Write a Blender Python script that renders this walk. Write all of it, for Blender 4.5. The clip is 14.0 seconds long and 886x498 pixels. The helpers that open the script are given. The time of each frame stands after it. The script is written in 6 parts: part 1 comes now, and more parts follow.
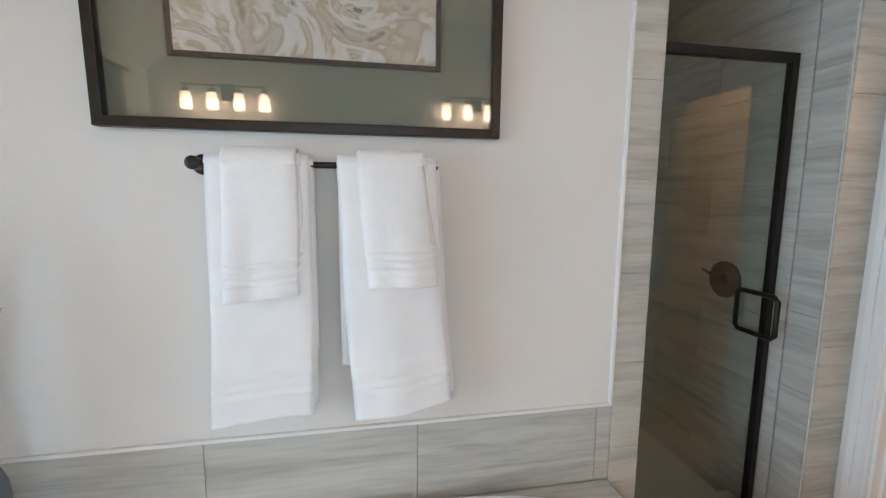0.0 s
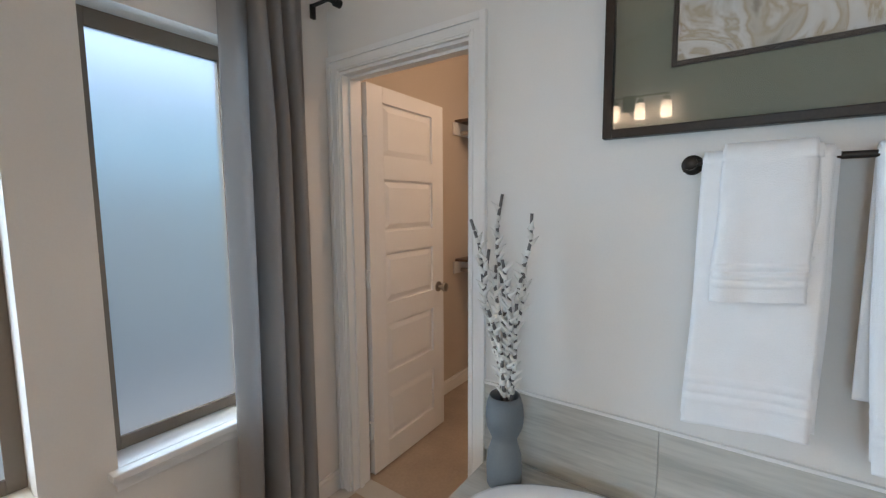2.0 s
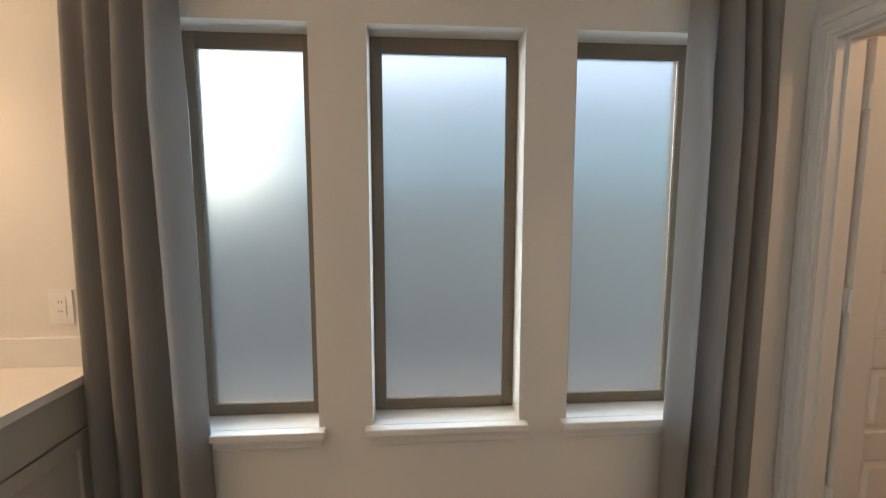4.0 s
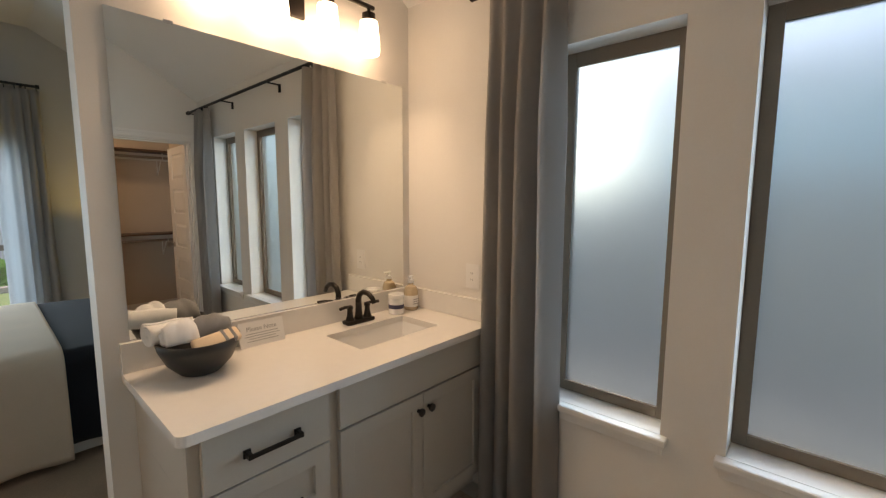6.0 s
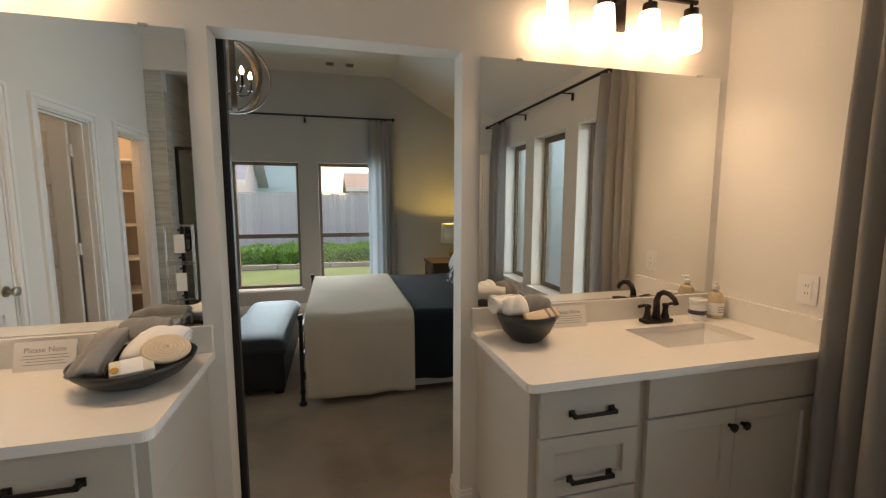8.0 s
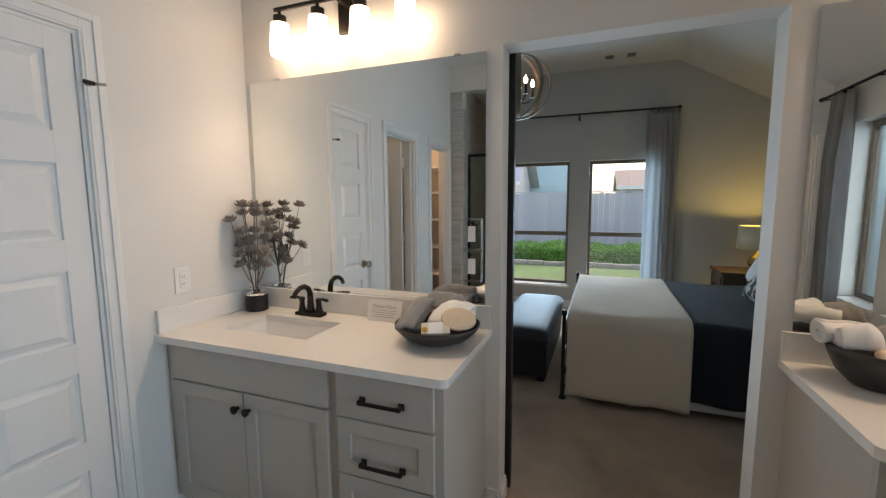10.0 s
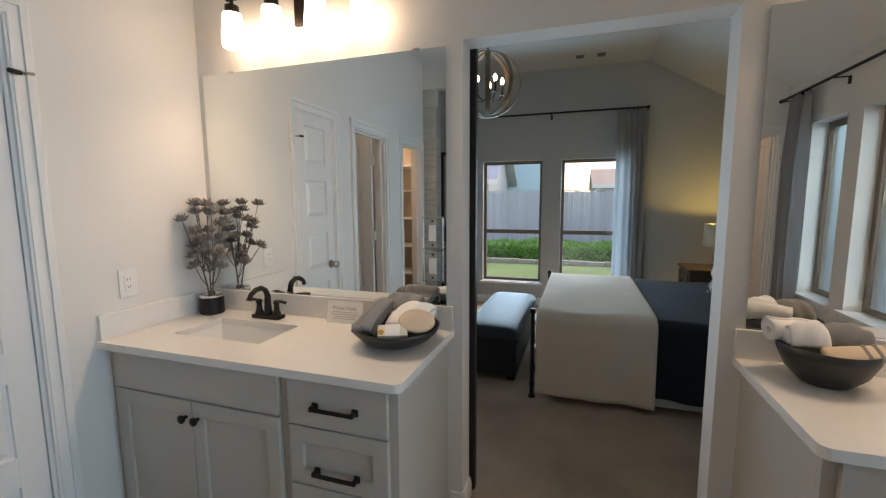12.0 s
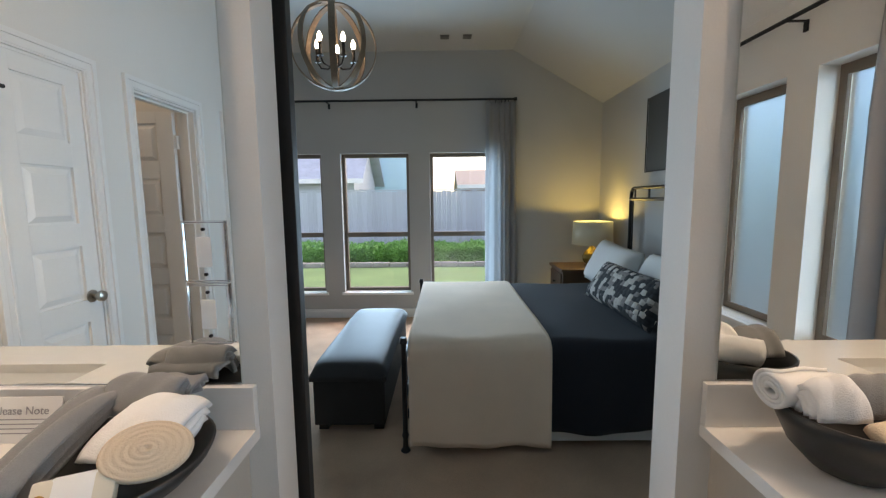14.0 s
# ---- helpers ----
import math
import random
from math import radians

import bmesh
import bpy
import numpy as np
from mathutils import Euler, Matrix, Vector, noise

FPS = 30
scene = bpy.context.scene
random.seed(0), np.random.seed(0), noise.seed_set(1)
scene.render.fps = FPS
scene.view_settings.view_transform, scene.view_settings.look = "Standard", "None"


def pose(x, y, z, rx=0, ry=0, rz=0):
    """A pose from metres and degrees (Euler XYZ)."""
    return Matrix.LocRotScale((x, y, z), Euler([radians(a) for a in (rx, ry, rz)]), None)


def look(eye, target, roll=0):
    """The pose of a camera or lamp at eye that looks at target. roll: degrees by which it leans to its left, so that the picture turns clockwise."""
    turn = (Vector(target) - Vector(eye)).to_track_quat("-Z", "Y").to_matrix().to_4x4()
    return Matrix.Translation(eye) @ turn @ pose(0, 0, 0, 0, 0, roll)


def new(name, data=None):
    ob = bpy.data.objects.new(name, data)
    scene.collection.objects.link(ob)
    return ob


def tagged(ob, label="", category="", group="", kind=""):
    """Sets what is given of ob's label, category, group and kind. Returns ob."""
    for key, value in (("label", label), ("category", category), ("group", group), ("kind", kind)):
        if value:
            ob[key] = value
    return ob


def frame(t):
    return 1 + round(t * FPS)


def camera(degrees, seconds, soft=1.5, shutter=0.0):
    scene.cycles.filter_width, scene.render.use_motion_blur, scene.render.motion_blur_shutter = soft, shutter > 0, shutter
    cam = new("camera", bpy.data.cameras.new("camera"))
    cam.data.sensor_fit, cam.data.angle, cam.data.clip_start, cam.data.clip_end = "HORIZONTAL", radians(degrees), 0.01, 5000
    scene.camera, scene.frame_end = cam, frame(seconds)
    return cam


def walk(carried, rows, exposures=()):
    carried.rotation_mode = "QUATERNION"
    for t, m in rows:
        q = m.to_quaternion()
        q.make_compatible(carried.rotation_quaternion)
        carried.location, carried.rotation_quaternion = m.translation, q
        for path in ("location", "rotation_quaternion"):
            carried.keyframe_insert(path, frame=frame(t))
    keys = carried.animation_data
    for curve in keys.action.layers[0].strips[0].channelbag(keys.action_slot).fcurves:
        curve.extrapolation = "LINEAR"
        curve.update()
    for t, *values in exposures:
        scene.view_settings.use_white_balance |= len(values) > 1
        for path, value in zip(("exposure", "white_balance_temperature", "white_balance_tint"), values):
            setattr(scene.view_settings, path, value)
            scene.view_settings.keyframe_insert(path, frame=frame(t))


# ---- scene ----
cam = camera(93.5, 14.0, 1.3)
PATH = [
    (0, (-0.134, -0.234, 1.468), (-0.504, -2.183, 1.215), 0.4),
    (0.5, (-0.079, -0.221, 1.435), (-0.061, -2.211, 1.238), 0.2),
    (1, (-0.019, -0.17, 1.452), (0.41, -2.112, 1.234), -0.2),
    (1.5, (0.084, -0.125, 1.439), (0.881, -1.947, 1.226), -0.2),
    (2, (0.171, -0.105, 1.44), (1.316, -1.731, 1.231), -0.3),
    (2.5, (0.26, -0.098, 1.435), (1.712, -1.459, 1.23), -0.2),
    (3, (0.28, -0.088, 1.443), (2.005, -1.077, 1.232), -0.1),
    (3.5, (0.256, -0.002, 1.427), (2.161, -0.579, 1.233), -0.1),
    (4, (0.229, 0.064, 1.428), (2.214, -0.079, 1.228), -0.0),
    (4.2, (0.225, 0.071, 1.427), (2.214, 0.099, 1.228), 0.2),
    (6.3, (0.124, 0.047, 1.446), (1.481, 1.5, 1.223), 0.2),
    (6.5, (0.1, 0.043, 1.442), (1.379, 1.565, 1.221), 0.2),
    (7, (0.019, 0.033, 1.451), (1.057, 1.727, 1.221), 0.1),
    (7.5, (-0.083, 0.021, 1.449), (0.699, 1.847, 1.218), 0.0),
    (8, (-0.146, 0.021, 1.444), (0.351, 1.946, 1.217), 0.1),
    (8.5, (-0.173, 0.023, 1.446), (-0.002, 2.002, 1.212), -0.2),
    (9, (-0.179, -0.009, 1.446), (-0.352, 1.97, 1.214), -0.4),
    (9.2, (-0.184, -0.022, 1.436), (-0.488, 1.941, 1.208), -0.3),
    (10.25, (-0.165, 0.002, 1.430), (-0.964, 1.821, 1.201), -0.4),
    (10.775, (-0.156, 0.013, 1.428), (-1.040, 1.793, 1.198), -0.4),
    (11.3, (-0.147, 0.025, 1.425), (-0.998, 1.82, 1.195), -0.6),
    (11.5, (-0.133, 0.038, 1.43), (-0.935, 1.855, 1.196), -0.3),
    (12, (-0.106, 0.061, 1.43), (-0.725, 1.948, 1.195), -0.3),
    (12.5, (-0.113, 0.073, 1.424), (-0.511, 2.019, 1.19), -0.2),
    (13, (-0.142, 0.189, 1.411), (-0.346, 2.164, 1.175), -0.1),
    (13.5, (-0.126, 0.457, 1.4), (-0.209, 2.441, 1.169), -0.4),
    (14, (-0.163, 0.82, 1.398), (-0.179, 2.806, 1.163), -0.6),
]
EXPOSURE = [(0, 2.42, 8250, 25), (0.5, 2.3, 7950, 24), (1.5, 2.2, 7700, 23), (2.5, 2.06, 8450, 23), (3.5, 1.94, 9700, 25), (6.5, 1.72, 9250, 25), (7.5, 1.64, 8700, 24), (8, 1.7, 10200, 25), (9, 1.62, 8100, 22), (11.5, 1.6, 8400, 22), (13, 1.6, 7500, 20), (14, 1.92, 7800, 22)]
walk(cam, [(t, look(eye, target, roll)) for t, eye, target, roll in PATH], EXPOSURE)

# ---- light ----
world = bpy.data.worlds.new("overcast_sky")
scene.world = world
world.use_nodes = True
wn = world.node_tree
sky = wn.nodes.new("ShaderNodeTexSky")
sky.sky_type = "NISHITA"
sky.sun_disc = False
sky.sun_elevation = radians(48)
sky.sun_rotation = radians(38)
sky.dust_density = 1.5
wn.links.new(sky.outputs["Color"], wn.nodes["Background"].inputs["Color"])
wn.nodes["Background"].inputs["Strength"].default_value = 0.15

sun_data = bpy.data.lights.new("sun", "SUN")
sun_data.energy = 0.3
sun_data.angle = radians(20)
sun_data.color = (1.0, 0.96, 0.9)
sun = new("sun", sun_data)
sun.matrix_world = look((7.4, 9.5, 13.4), (0, 0, 0))


def area_lamp(name, eye, target, w, h, power, colour, spread=92):
    d = bpy.data.lights.new(name, "AREA")
    d.shape, d.size, d.size_y, d.energy, d.color = "RECTANGLE", w, h, power, colour
    d.spread = radians(spread)
    ob = new(name, d)
    ob.matrix_world = look(eye, target)
    return ob


def point_lamp(name, at, power, colour, radius=0.03):
    d = bpy.data.lights.new(name, "POINT")
    d.energy, d.color, d.shadow_soft_size = power, colour, radius
    ob = new(name, d)
    ob.location = at
    return ob



# daylight entering at the windows
for wy, ww in ((0.66, 0.46), (-0.06, 0.55), (-0.79, 0.49)):
    area_lamp("window_daylight", (1.872, wy, 1.33), (0, wy, 1.33), ww, 1.38, 2.1, (0.38, 0.69, 1.0))
for wx in (-1.99, -0.98, 0.04):
    area_lamp("window_daylight", (wx, 5.76, 1.12), (wx, 0, 1.12), 0.74, 1.55, 8.0, (0.38, 0.70, 1.0), 140)

# ---- the plan, in metres ----
RIGHT, LEFT = 1.765, -1.955         # side walls of the bathroom
FRONT, BACK = 1.757, -1.45           # vanity wall, tub wall
BED0, BED1 = 1.877, 5.70             # bedroom side of the vanity wall, window wall of the bedroom
BEDR, BEDL = 1.62, -3.6             # side walls of the bedroom
FLAT, EAVE, KNEE = 3.05, 2.46, 0.80  # ceiling: flat height, height at the right wall, where the slope ends
DOOR0, DOOR1, HEAD = -0.576, 0.385, 2.068
COUNTER = 0.866


# ---- materials ----
def material(name, colour, rough=0.5, metal=0.0, var=0.06, scale=6.0, fine=60.0, bump=0.05, stretch=(1, 1, 1), coat=0.0,
             spec=0.5, dist=0.003, island=0.0, second=None, sheen=0.0):
    m = bpy.data.materials.new(name)
    m.use_nodes = True
    n, l = m.node_tree.nodes, m.node_tree.links
    b = n["Principled BSDF"]
    b.inputs["Roughness"].default_value = rough
    b.inputs["Metallic"].default_value = metal
    b.inputs["Coat Weight"].default_value = coat
    b.inputs["Specular IOR Level"].default_value = spec
    b.inputs["Sheen Weight"].default_value = sheen
    co = n.new("ShaderNodeTexCoord")
    mp = n.new("ShaderNodeMapping")
    mp.inputs["Scale"].default_value = stretch
    l.new(co.outputs["Object"], mp.inputs["Vector"])
    a = n.new("ShaderNodeTexNoise")
    a.inputs["Scale"].default_value, a.inputs["Detail"].default_value = scale, 5
    f = n.new("ShaderNodeTexNoise")
    f.inputs["Scale"].default_value, f.inputs["Detail"].default_value = fine, 3
    l.new(mp.outputs[0], a.inputs["Vector"])
    l.new(mp.outputs[0], f.inputs["Vector"])
    mix = n.new("ShaderNodeMix")
    mix.data_type = "FLOAT"
    mix.inputs[0].default_value = 0.4
    l.new(a.outputs["Fac"], mix.inputs[2])
    l.new(f.outputs["Fac"], mix.inputs[3])
    fac = mix.outputs[0]
    if island:
        info = n.new("ShaderNodeObjectInfo")
        add = n.new("ShaderNodeMath")
        add.operation = "MULTIPLY_ADD"
        add.inputs[1].default_value = island
        l.new(info.outputs["Random"], add.inputs[0])
        l.new(fac, add.inputs[2])
        fac = add.outputs[0]
    ramp = n.new("ShaderNodeValToRGB")
    c2 = second or tuple(min(1, c * (1 + var)) for c in colour)
    c1 = tuple(c * (1 - var) for c in colour)
    ramp.color_ramp.elements[0].position, ramp.color_ramp.elements[1].position = 0.3, 0.7 + island * 0.5
    ramp.color_ramp.elements[0].color = (*c1, 1)
    ramp.color_ramp.elements[1].color = (*c2, 1)
    l.new(fac, ramp.inputs[0])
    l.new(ramp.outputs[0], b.inputs["Base Color"])
    if bump:
        bp = n.new("ShaderNodeBump")
        bp.inputs["Strength"].default_value, bp.inputs["Distance"].default_value = bump, dist
        l.new(f.outputs["Fac"], bp.inputs["Height"])
        l.new(bp.outputs[0], b.inputs["Normal"])
        rr = n.new("ShaderNodeMapRange")
        rr.inputs["To Min"].default_value, rr.inputs["To Max"].default_value = max(0, rough - 0.05), min(1, rough + 0.05)
        l.new(a.outputs["Fac"], rr.inputs["Value"])
        l.new(rr.outputs[0], b.inputs["Roughness"])
    return m


def glowing(name, colour, strength, inner=(0.9, 0.85, 0.8)):
    m = bpy.data.materials.new(name)
    m.use_nodes = True
    b = m.node_tree.nodes["Principled BSDF"]
    b.inputs["Base Color"].default_value = (*inner, 1)
    b.inputs["Roughness"].default_value = 0.3
    b.inputs["Emission Color"].default_value = (*colour, 1)
    b.inputs["Emission Strength"].default_value = strength
    return m


def clear_pane(name, tint=(1, 1, 1), rough=0.0, gloss=1.0):
    """Thin glass: clear, with a Fresnel reflection."""
    m = bpy.data.materials.new(name)
    m.use_nodes = True
    n, l = m.node_tree.nodes, m.node_tree.links
    n.remove(n["Principled BSDF"])
    tr, gl, fr, mx = (n.new("ShaderNodeBsdfTransparent"), n.new("ShaderNodeBsdfGlossy"), n.new("ShaderNodeLayerWeight"), n.new("ShaderNodeMixShader"))
    tr.inputs[0].default_value = (*tint, 1)
    gl.inputs["Roughness"].default_value = rough
    pw = n.new("ShaderNodeMath")
    pw.operation = "POWER"
    pw.inputs[1].default_value = 4.5
    l.new(fr.outputs["Facing"], pw.inputs[0])
    mul = n.new("ShaderNodeMath")
    mul.operation = "MULTIPLY_ADD"
    mul.inputs[1].default_value, mul.inputs[2].default_value = 0.8, 0.04 * gloss
    l.new(pw.outputs[0], mul.inputs[0])
    l.new(mul.outputs[0], mx.inputs[0])
    l.new(tr.outputs[0], mx.inputs[1])
    l.new(gl.outputs[0], mx.inputs[2])
    l.new(mx.outputs[0], n["Material Output"].inputs["Surface"])
    return m


def frosted(name):
    m = bpy.data.materials.new(name)
    m.use_nodes = True
    n, l = m.node_tree.nodes, m.node_tree.links
    b = n["Principled BSDF"]
    b.inputs["Base Color"].default_value = (0.72, 0.93, 1.0, 1)
    b.inputs["Transmission Weight"].default_value = 1.0
    b.inputs["Roughness"].default_value = 0.5
    b.inputs["IOR"].default_value = 1.3
    t = n.new("ShaderNodeTexNoise")
    t.inputs["Scale"].default_value = 7
    co = n.new("ShaderNodeTexCoord")
    l.new(co.outputs["Object"], t.inputs["Vector"])
    rr = n.new("ShaderNodeMapRange")
    rr.inputs["To Min"].default_value, rr.inputs["To Max"].default_value = 0.46, 0.56
    l.new(t.outputs["Fac"], rr.inputs["Value"])
    l.new(rr.outputs[0], b.inputs["Roughness"])
    return m


def striated(name, base, dark, light, scale=14.0, island=0.35):
    """Stone-look tile with long wavy streaks along its local x."""
    m = bpy.data.materials.new(name)
    m.use_nodes = True
    n, l = m.node_tree.nodes, m.node_tree.links
    b = n["Principled BSDF"]
    b.inputs["Roughness"].default_value = 0.32
    co, mp, info = n.new("ShaderNodeTexCoord"), n.new("ShaderNodeMapping"), n.new("ShaderNodeObjectInfo")
    mp.inputs["Scale"].default_value = (0.09, 1, 1)
    off = n.new("ShaderNodeVectorMath")
    off.operation = "MULTIPLY_ADD"
    off.inputs[1].default_value = (40, 17, 29)
    l.new(info.outputs["Random"], off.inputs[0])
    l.new(co.outputs["Object"], off.inputs[2])
    l.new(off.outputs[0], mp.inputs["Vector"])
    a, f = n.new("ShaderNodeTexNoise"), n.new("ShaderNodeTexNoise")
    a.inputs["Scale"].default_value, a.inputs["Detail"].default_value, a.inputs["Distortion"].default_value = scale, 8, 1.2
    f.inputs["Scale"].default_value, f.inputs["Detail"].default_value = scale * 6, 4
    l.new(mp.outputs[0], a.inputs["Vector"])
    l.new(mp.outputs[0], f.inputs["Vector"])
    mx = n.new("ShaderNodeMix")
    mx.data_type = "FLOAT"
    mx.inputs[0].default_value = 0.35
    l.new(a.outputs["Fac"], mx.inputs[2])
    l.new(f.outputs["Fac"], mx.inputs[3])
    ramp = n.new("ShaderNodeValToRGB")
    e = ramp.color_ramp.elements
    e[0].position, e[0].color = 0.36, (*dark, 1)
    e[1].position, e[1].color = 0.64, (*light, 1)
    mid = e.new(0.5)
    mid.color = (*base, 1)
    l.new(mx.outputs[0], ramp.inputs[0])
    l.new(ramp.outputs[0], b.inputs["Base Color"])
    bp = n.new("ShaderNodeBump")
    bp.inputs["Strength"].default_value, bp.inputs["Distance"].default_value = 0.08, 0.002
    l.new(f.outputs["Fac"], bp.inputs["Height"])
    l.new(bp.outputs[0], b.inputs["Normal"])
    return m


def marbled(name):
    """The swirling abstract print: cream, brown, black and gold."""
    m = bpy.data.materials.new(name)
    m.use_nodes = True
    n, l = m.node_tree.nodes, m.node_tree.links
    b = n["Principled BSDF"]
    b.inputs["Roughness"].default_value = 0.55
    co = n.new("ShaderNodeTexCoord")
    w = n.new("ShaderNodeTexNoise")
    w.inputs["Scale"].default_value, w.inputs["Detail"].default_value, w.inputs["Distortion"].default_value = 4.2, 10, 2.4
    l.new(co.outputs["Object"], w.inputs["Vector"])
    ramp = n.new("ShaderNodeValToRGB")
    e = ramp.color_ramp.elements
    e[0].position, e[0].color = 0.30, (0.16, 0.14, 0.12, 1)
    e[1].position, e[1].color = 0.74, (0.56, 0.55, 0.52, 1)
    for p, c in ((0.36, (0.30, 0.25, 0.19)), (0.40, (0.50, 0.46, 0.39)), (0.45, (0.42, 0.33, 0.22)), (0.48, (0.58, 0.55, 0.50)), (0.54, (0.62, 0.61, 0.58)), (0.575, (0.40, 0.32, 0.21)),
                 (0.60, (0.56, 0.53, 0.48)), (0.635, (0.06, 0.055, 0.05)), (0.655, (0.30, 0.29, 0.28))):
        k = e.new(p)
        k.color = (*c, 1)
    l.new(w.outputs["Fac"], ramp.inputs[0])
    l.new(ramp.outputs[0], b.inputs["Base Color"])
    return m


def see_through(m, colour, share):
    """Lets light pass into a cloth from behind."""
    n, l = m.node_tree.nodes, m.node_tree.links
    tr, mx = n.new("ShaderNodeBsdfTranslucent"), n.new("ShaderNodeMixShader")
    tr.inputs["Color"].default_value = (*colour, 1)
    mx.inputs[0].default_value = share
    l.new(n["Principled BSDF"].outputs[0], mx.inputs[1])
    l.new(tr.outputs[0], mx.inputs[2])
    l.new(mx.outputs[0], n["Material Output"].inputs["Surface"])
    return m


PAINT = material("wall_paint", (0.77, 0.745, 0.71), 0.75, var=0.025, scale=1.5, fine=160, bump=0.12)
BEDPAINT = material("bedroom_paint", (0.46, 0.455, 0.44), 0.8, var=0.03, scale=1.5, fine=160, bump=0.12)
# wall paint of the closets, with their warm light mixed into the colour
WARMPAINT = material("warm_lit_wall_paint", (0.58, 0.50, 0.42), 0.8, var=0.03, scale=1.5, fine=160, bump=0.1)
CEILPAINT = material("ceiling_paint", (0.84, 0.83, 0.81), 0.85, var=0.02, scale=2, fine=120, bump=0.2)
# the white ceiling paint with the bedroom's dimness put into its colour
DIMCEIL = material("dimmed_ceiling_paint", (0.47, 0.48, 0.485), 0.85, var=0.03, scale=2, fine=120, bump=0.2)
TRIM = material("white_trim_paint", (0.82, 0.81, 0.79), 0.35, var=0.02, scale=3, fine=90, bump=0.02)
GAP = material("dark_gap", (0.03, 0.03, 0.03), 0.8)
QUARTZ = material("white_quartz", (0.80, 0.78, 0.75), 0.22, var=0.02, scale=25, fine=240, bump=0.0)
CERAMIC = material("white_ceramic", (0.84, 0.84, 0.83), 0.08, var=0.01, scale=3, bump=0.0, coat=0.3)
ACRYLIC = material("tub_acrylic", (0.84, 0.85, 0.86), 0.15, var=0.01, scale=2, bump=0.0)
CABINET = material("greige_cabinet_paint", (0.50, 0.465, 0.415), 0.42, var=0.03, scale=4, fine=110, bump=0.03)
BRONZE = material("oil_rubbed_bronze", (0.035, 0.028, 0.024), 0.38, metal=0.7, var=0.25, scale=20, fine=150, bump=0.03)
BLACK = material("black_metal", (0.018, 0.017, 0.017), 0.45, metal=0.4, var=0.2, scale=20, fine=200, bump=0.03)
NICKEL = material("satin_nickel", (0.42, 0.38, 0.33), 0.28, metal=1.0, var=0.05, scale=30, bump=0.0)
CHROME = material("polished_chrome", (0.75, 0.75, 0.76), 0.08, metal=1.0, var=0.02, bump=0.0)
MIRROR = material("mirror_silver", (0.86, 0.88, 0.86), 0.0, metal=1.0, var=0.0, bump=0.0)
WINFRAME = material("window_frame_vinyl", (0.20, 0.16, 0.125), 0.5, var=0.06, scale=5, fine=90, bump=0.03)
FROST = frosted("frosted_glass")
CLEAR = clear_pane("clear_glass")
SMOKE = clear_pane("shower_glass", (0.88, 0.90, 0.86), 0.0)
PICGLASS = clear_pane("picture_glass", (1, 1, 1), 0.0, 1.6)
MAT = material("green_mat_board", (0.155, 0.17, 0.125), 0.8, var=0.04, scale=4, fine=200, bump=0.02)
PRINT = marbled("swirl_print")
TILE = striated("stone_look_tile", (0.51, 0.50, 0.455), (0.39, 0.385, 0.35), (0.60, 0.585, 0.535))
GROUT = material("grout", (0.56, 0.55, 0.52), 0.9, var=0.05, fine=200, bump=0.1)
TERRY = material("white_terry", (0.88, 0.875, 0.87), 0.95, var=0.03, scale=20, fine=420, bump=0.45, dist=0.004, sheen=0.3)
TERRYGREY = material("grey_terry", (0.235, 0.235, 0.24), 0.95, var=0.1, scale=20, fine=420, bump=0.45, dist=0.004, sheen=0.3)
TERRYCREAM = material("cream_terry", (0.76, 0.60, 0.44), 0.95, var=0.05, scale=20, fine=420, bump=0.45, dist=0.004)
CURTAIN = material("grey_linen_curtain", (0.36, 0.34, 0.325), 0.9, var=0.06, scale=8, fine=380, bump=0.3, stretch=(1, 1, 0.3), sheen=0.2)
SHEER = material("pale_curtain", (0.42, 0.41, 0.40), 0.9, var=0.06, scale=8, fine=380, bump=0.3, stretch=(1, 1, 0.3))
see_through(CURTAIN, (0.5, 0.5, 0.5), 0.4)
see_through(SHEER, (0.6, 0.62, 0.64), 0.5)
VASE = material("blue_grey_matt_glaze", (0.16, 0.19, 0.21), 0.6, var=0.06, scale=10, fine=140, bump=0.06)
TWIG = material("grey_twig", (0.15, 0.14, 0.135), 0.8, var=0.25, scale=30, bump=0.1)
COTTON = material("cotton_bud", (0.78, 0.76, 0.72), 0.95, var=0.06, fine=300, bump=0.4)
LEAF = material("silver_brown_leaf", (0.27, 0.24, 0.22), 0.5, var=0.35, scale=40, bump=0.05)
BOWLMAT = material("black_bowl", (0.03, 0.029, 0.028), 0.4, var=0.2, scale=12, fine=150, bump=0.04)
PAPER = material("card_paper", (0.84, 0.83, 0.81), 0.7, var=0.01, bump=0.0)
INK = material("grey_ink", (0.36, 0.35, 0.36), 0.7, var=0.05, bump=0.0)
CARPET = material("taupe_carpet", (0.56, 0.375, 0.26), 0.98, var=0.26, scale=2.6, fine=300, bump=0.8, dist=0.008)
FLOORTILE = material("brown_floor_tile", (0.40, 0.32, 0.25), 0.45, var=0.2, scale=5, fine=60, bump=0.05, island=0.2)
LEATHER = material("dark_leather", (0.020, 0.018, 0.018), 0.52, spec=0.4, var=0.2, scale=12, fine=200, bump=0.15)
CREAM = material("cream_throw", (0.86, 0.68, 0.53), 0.95, var=0.05, scale=5, fine=260, bump=0.5, dist=0.004)
NAVY = material("navy_coverlet", (0.008, 0.010, 0.016), 0.9, var=0.25, scale=5, fine=240, bump=0.5, dist=0.004, sheen=0.06)
PILLOW = material("white_pillow", (0.68, 0.66, 0.63), 0.9, var=0.03, scale=6, fine=300, bump=0.3)
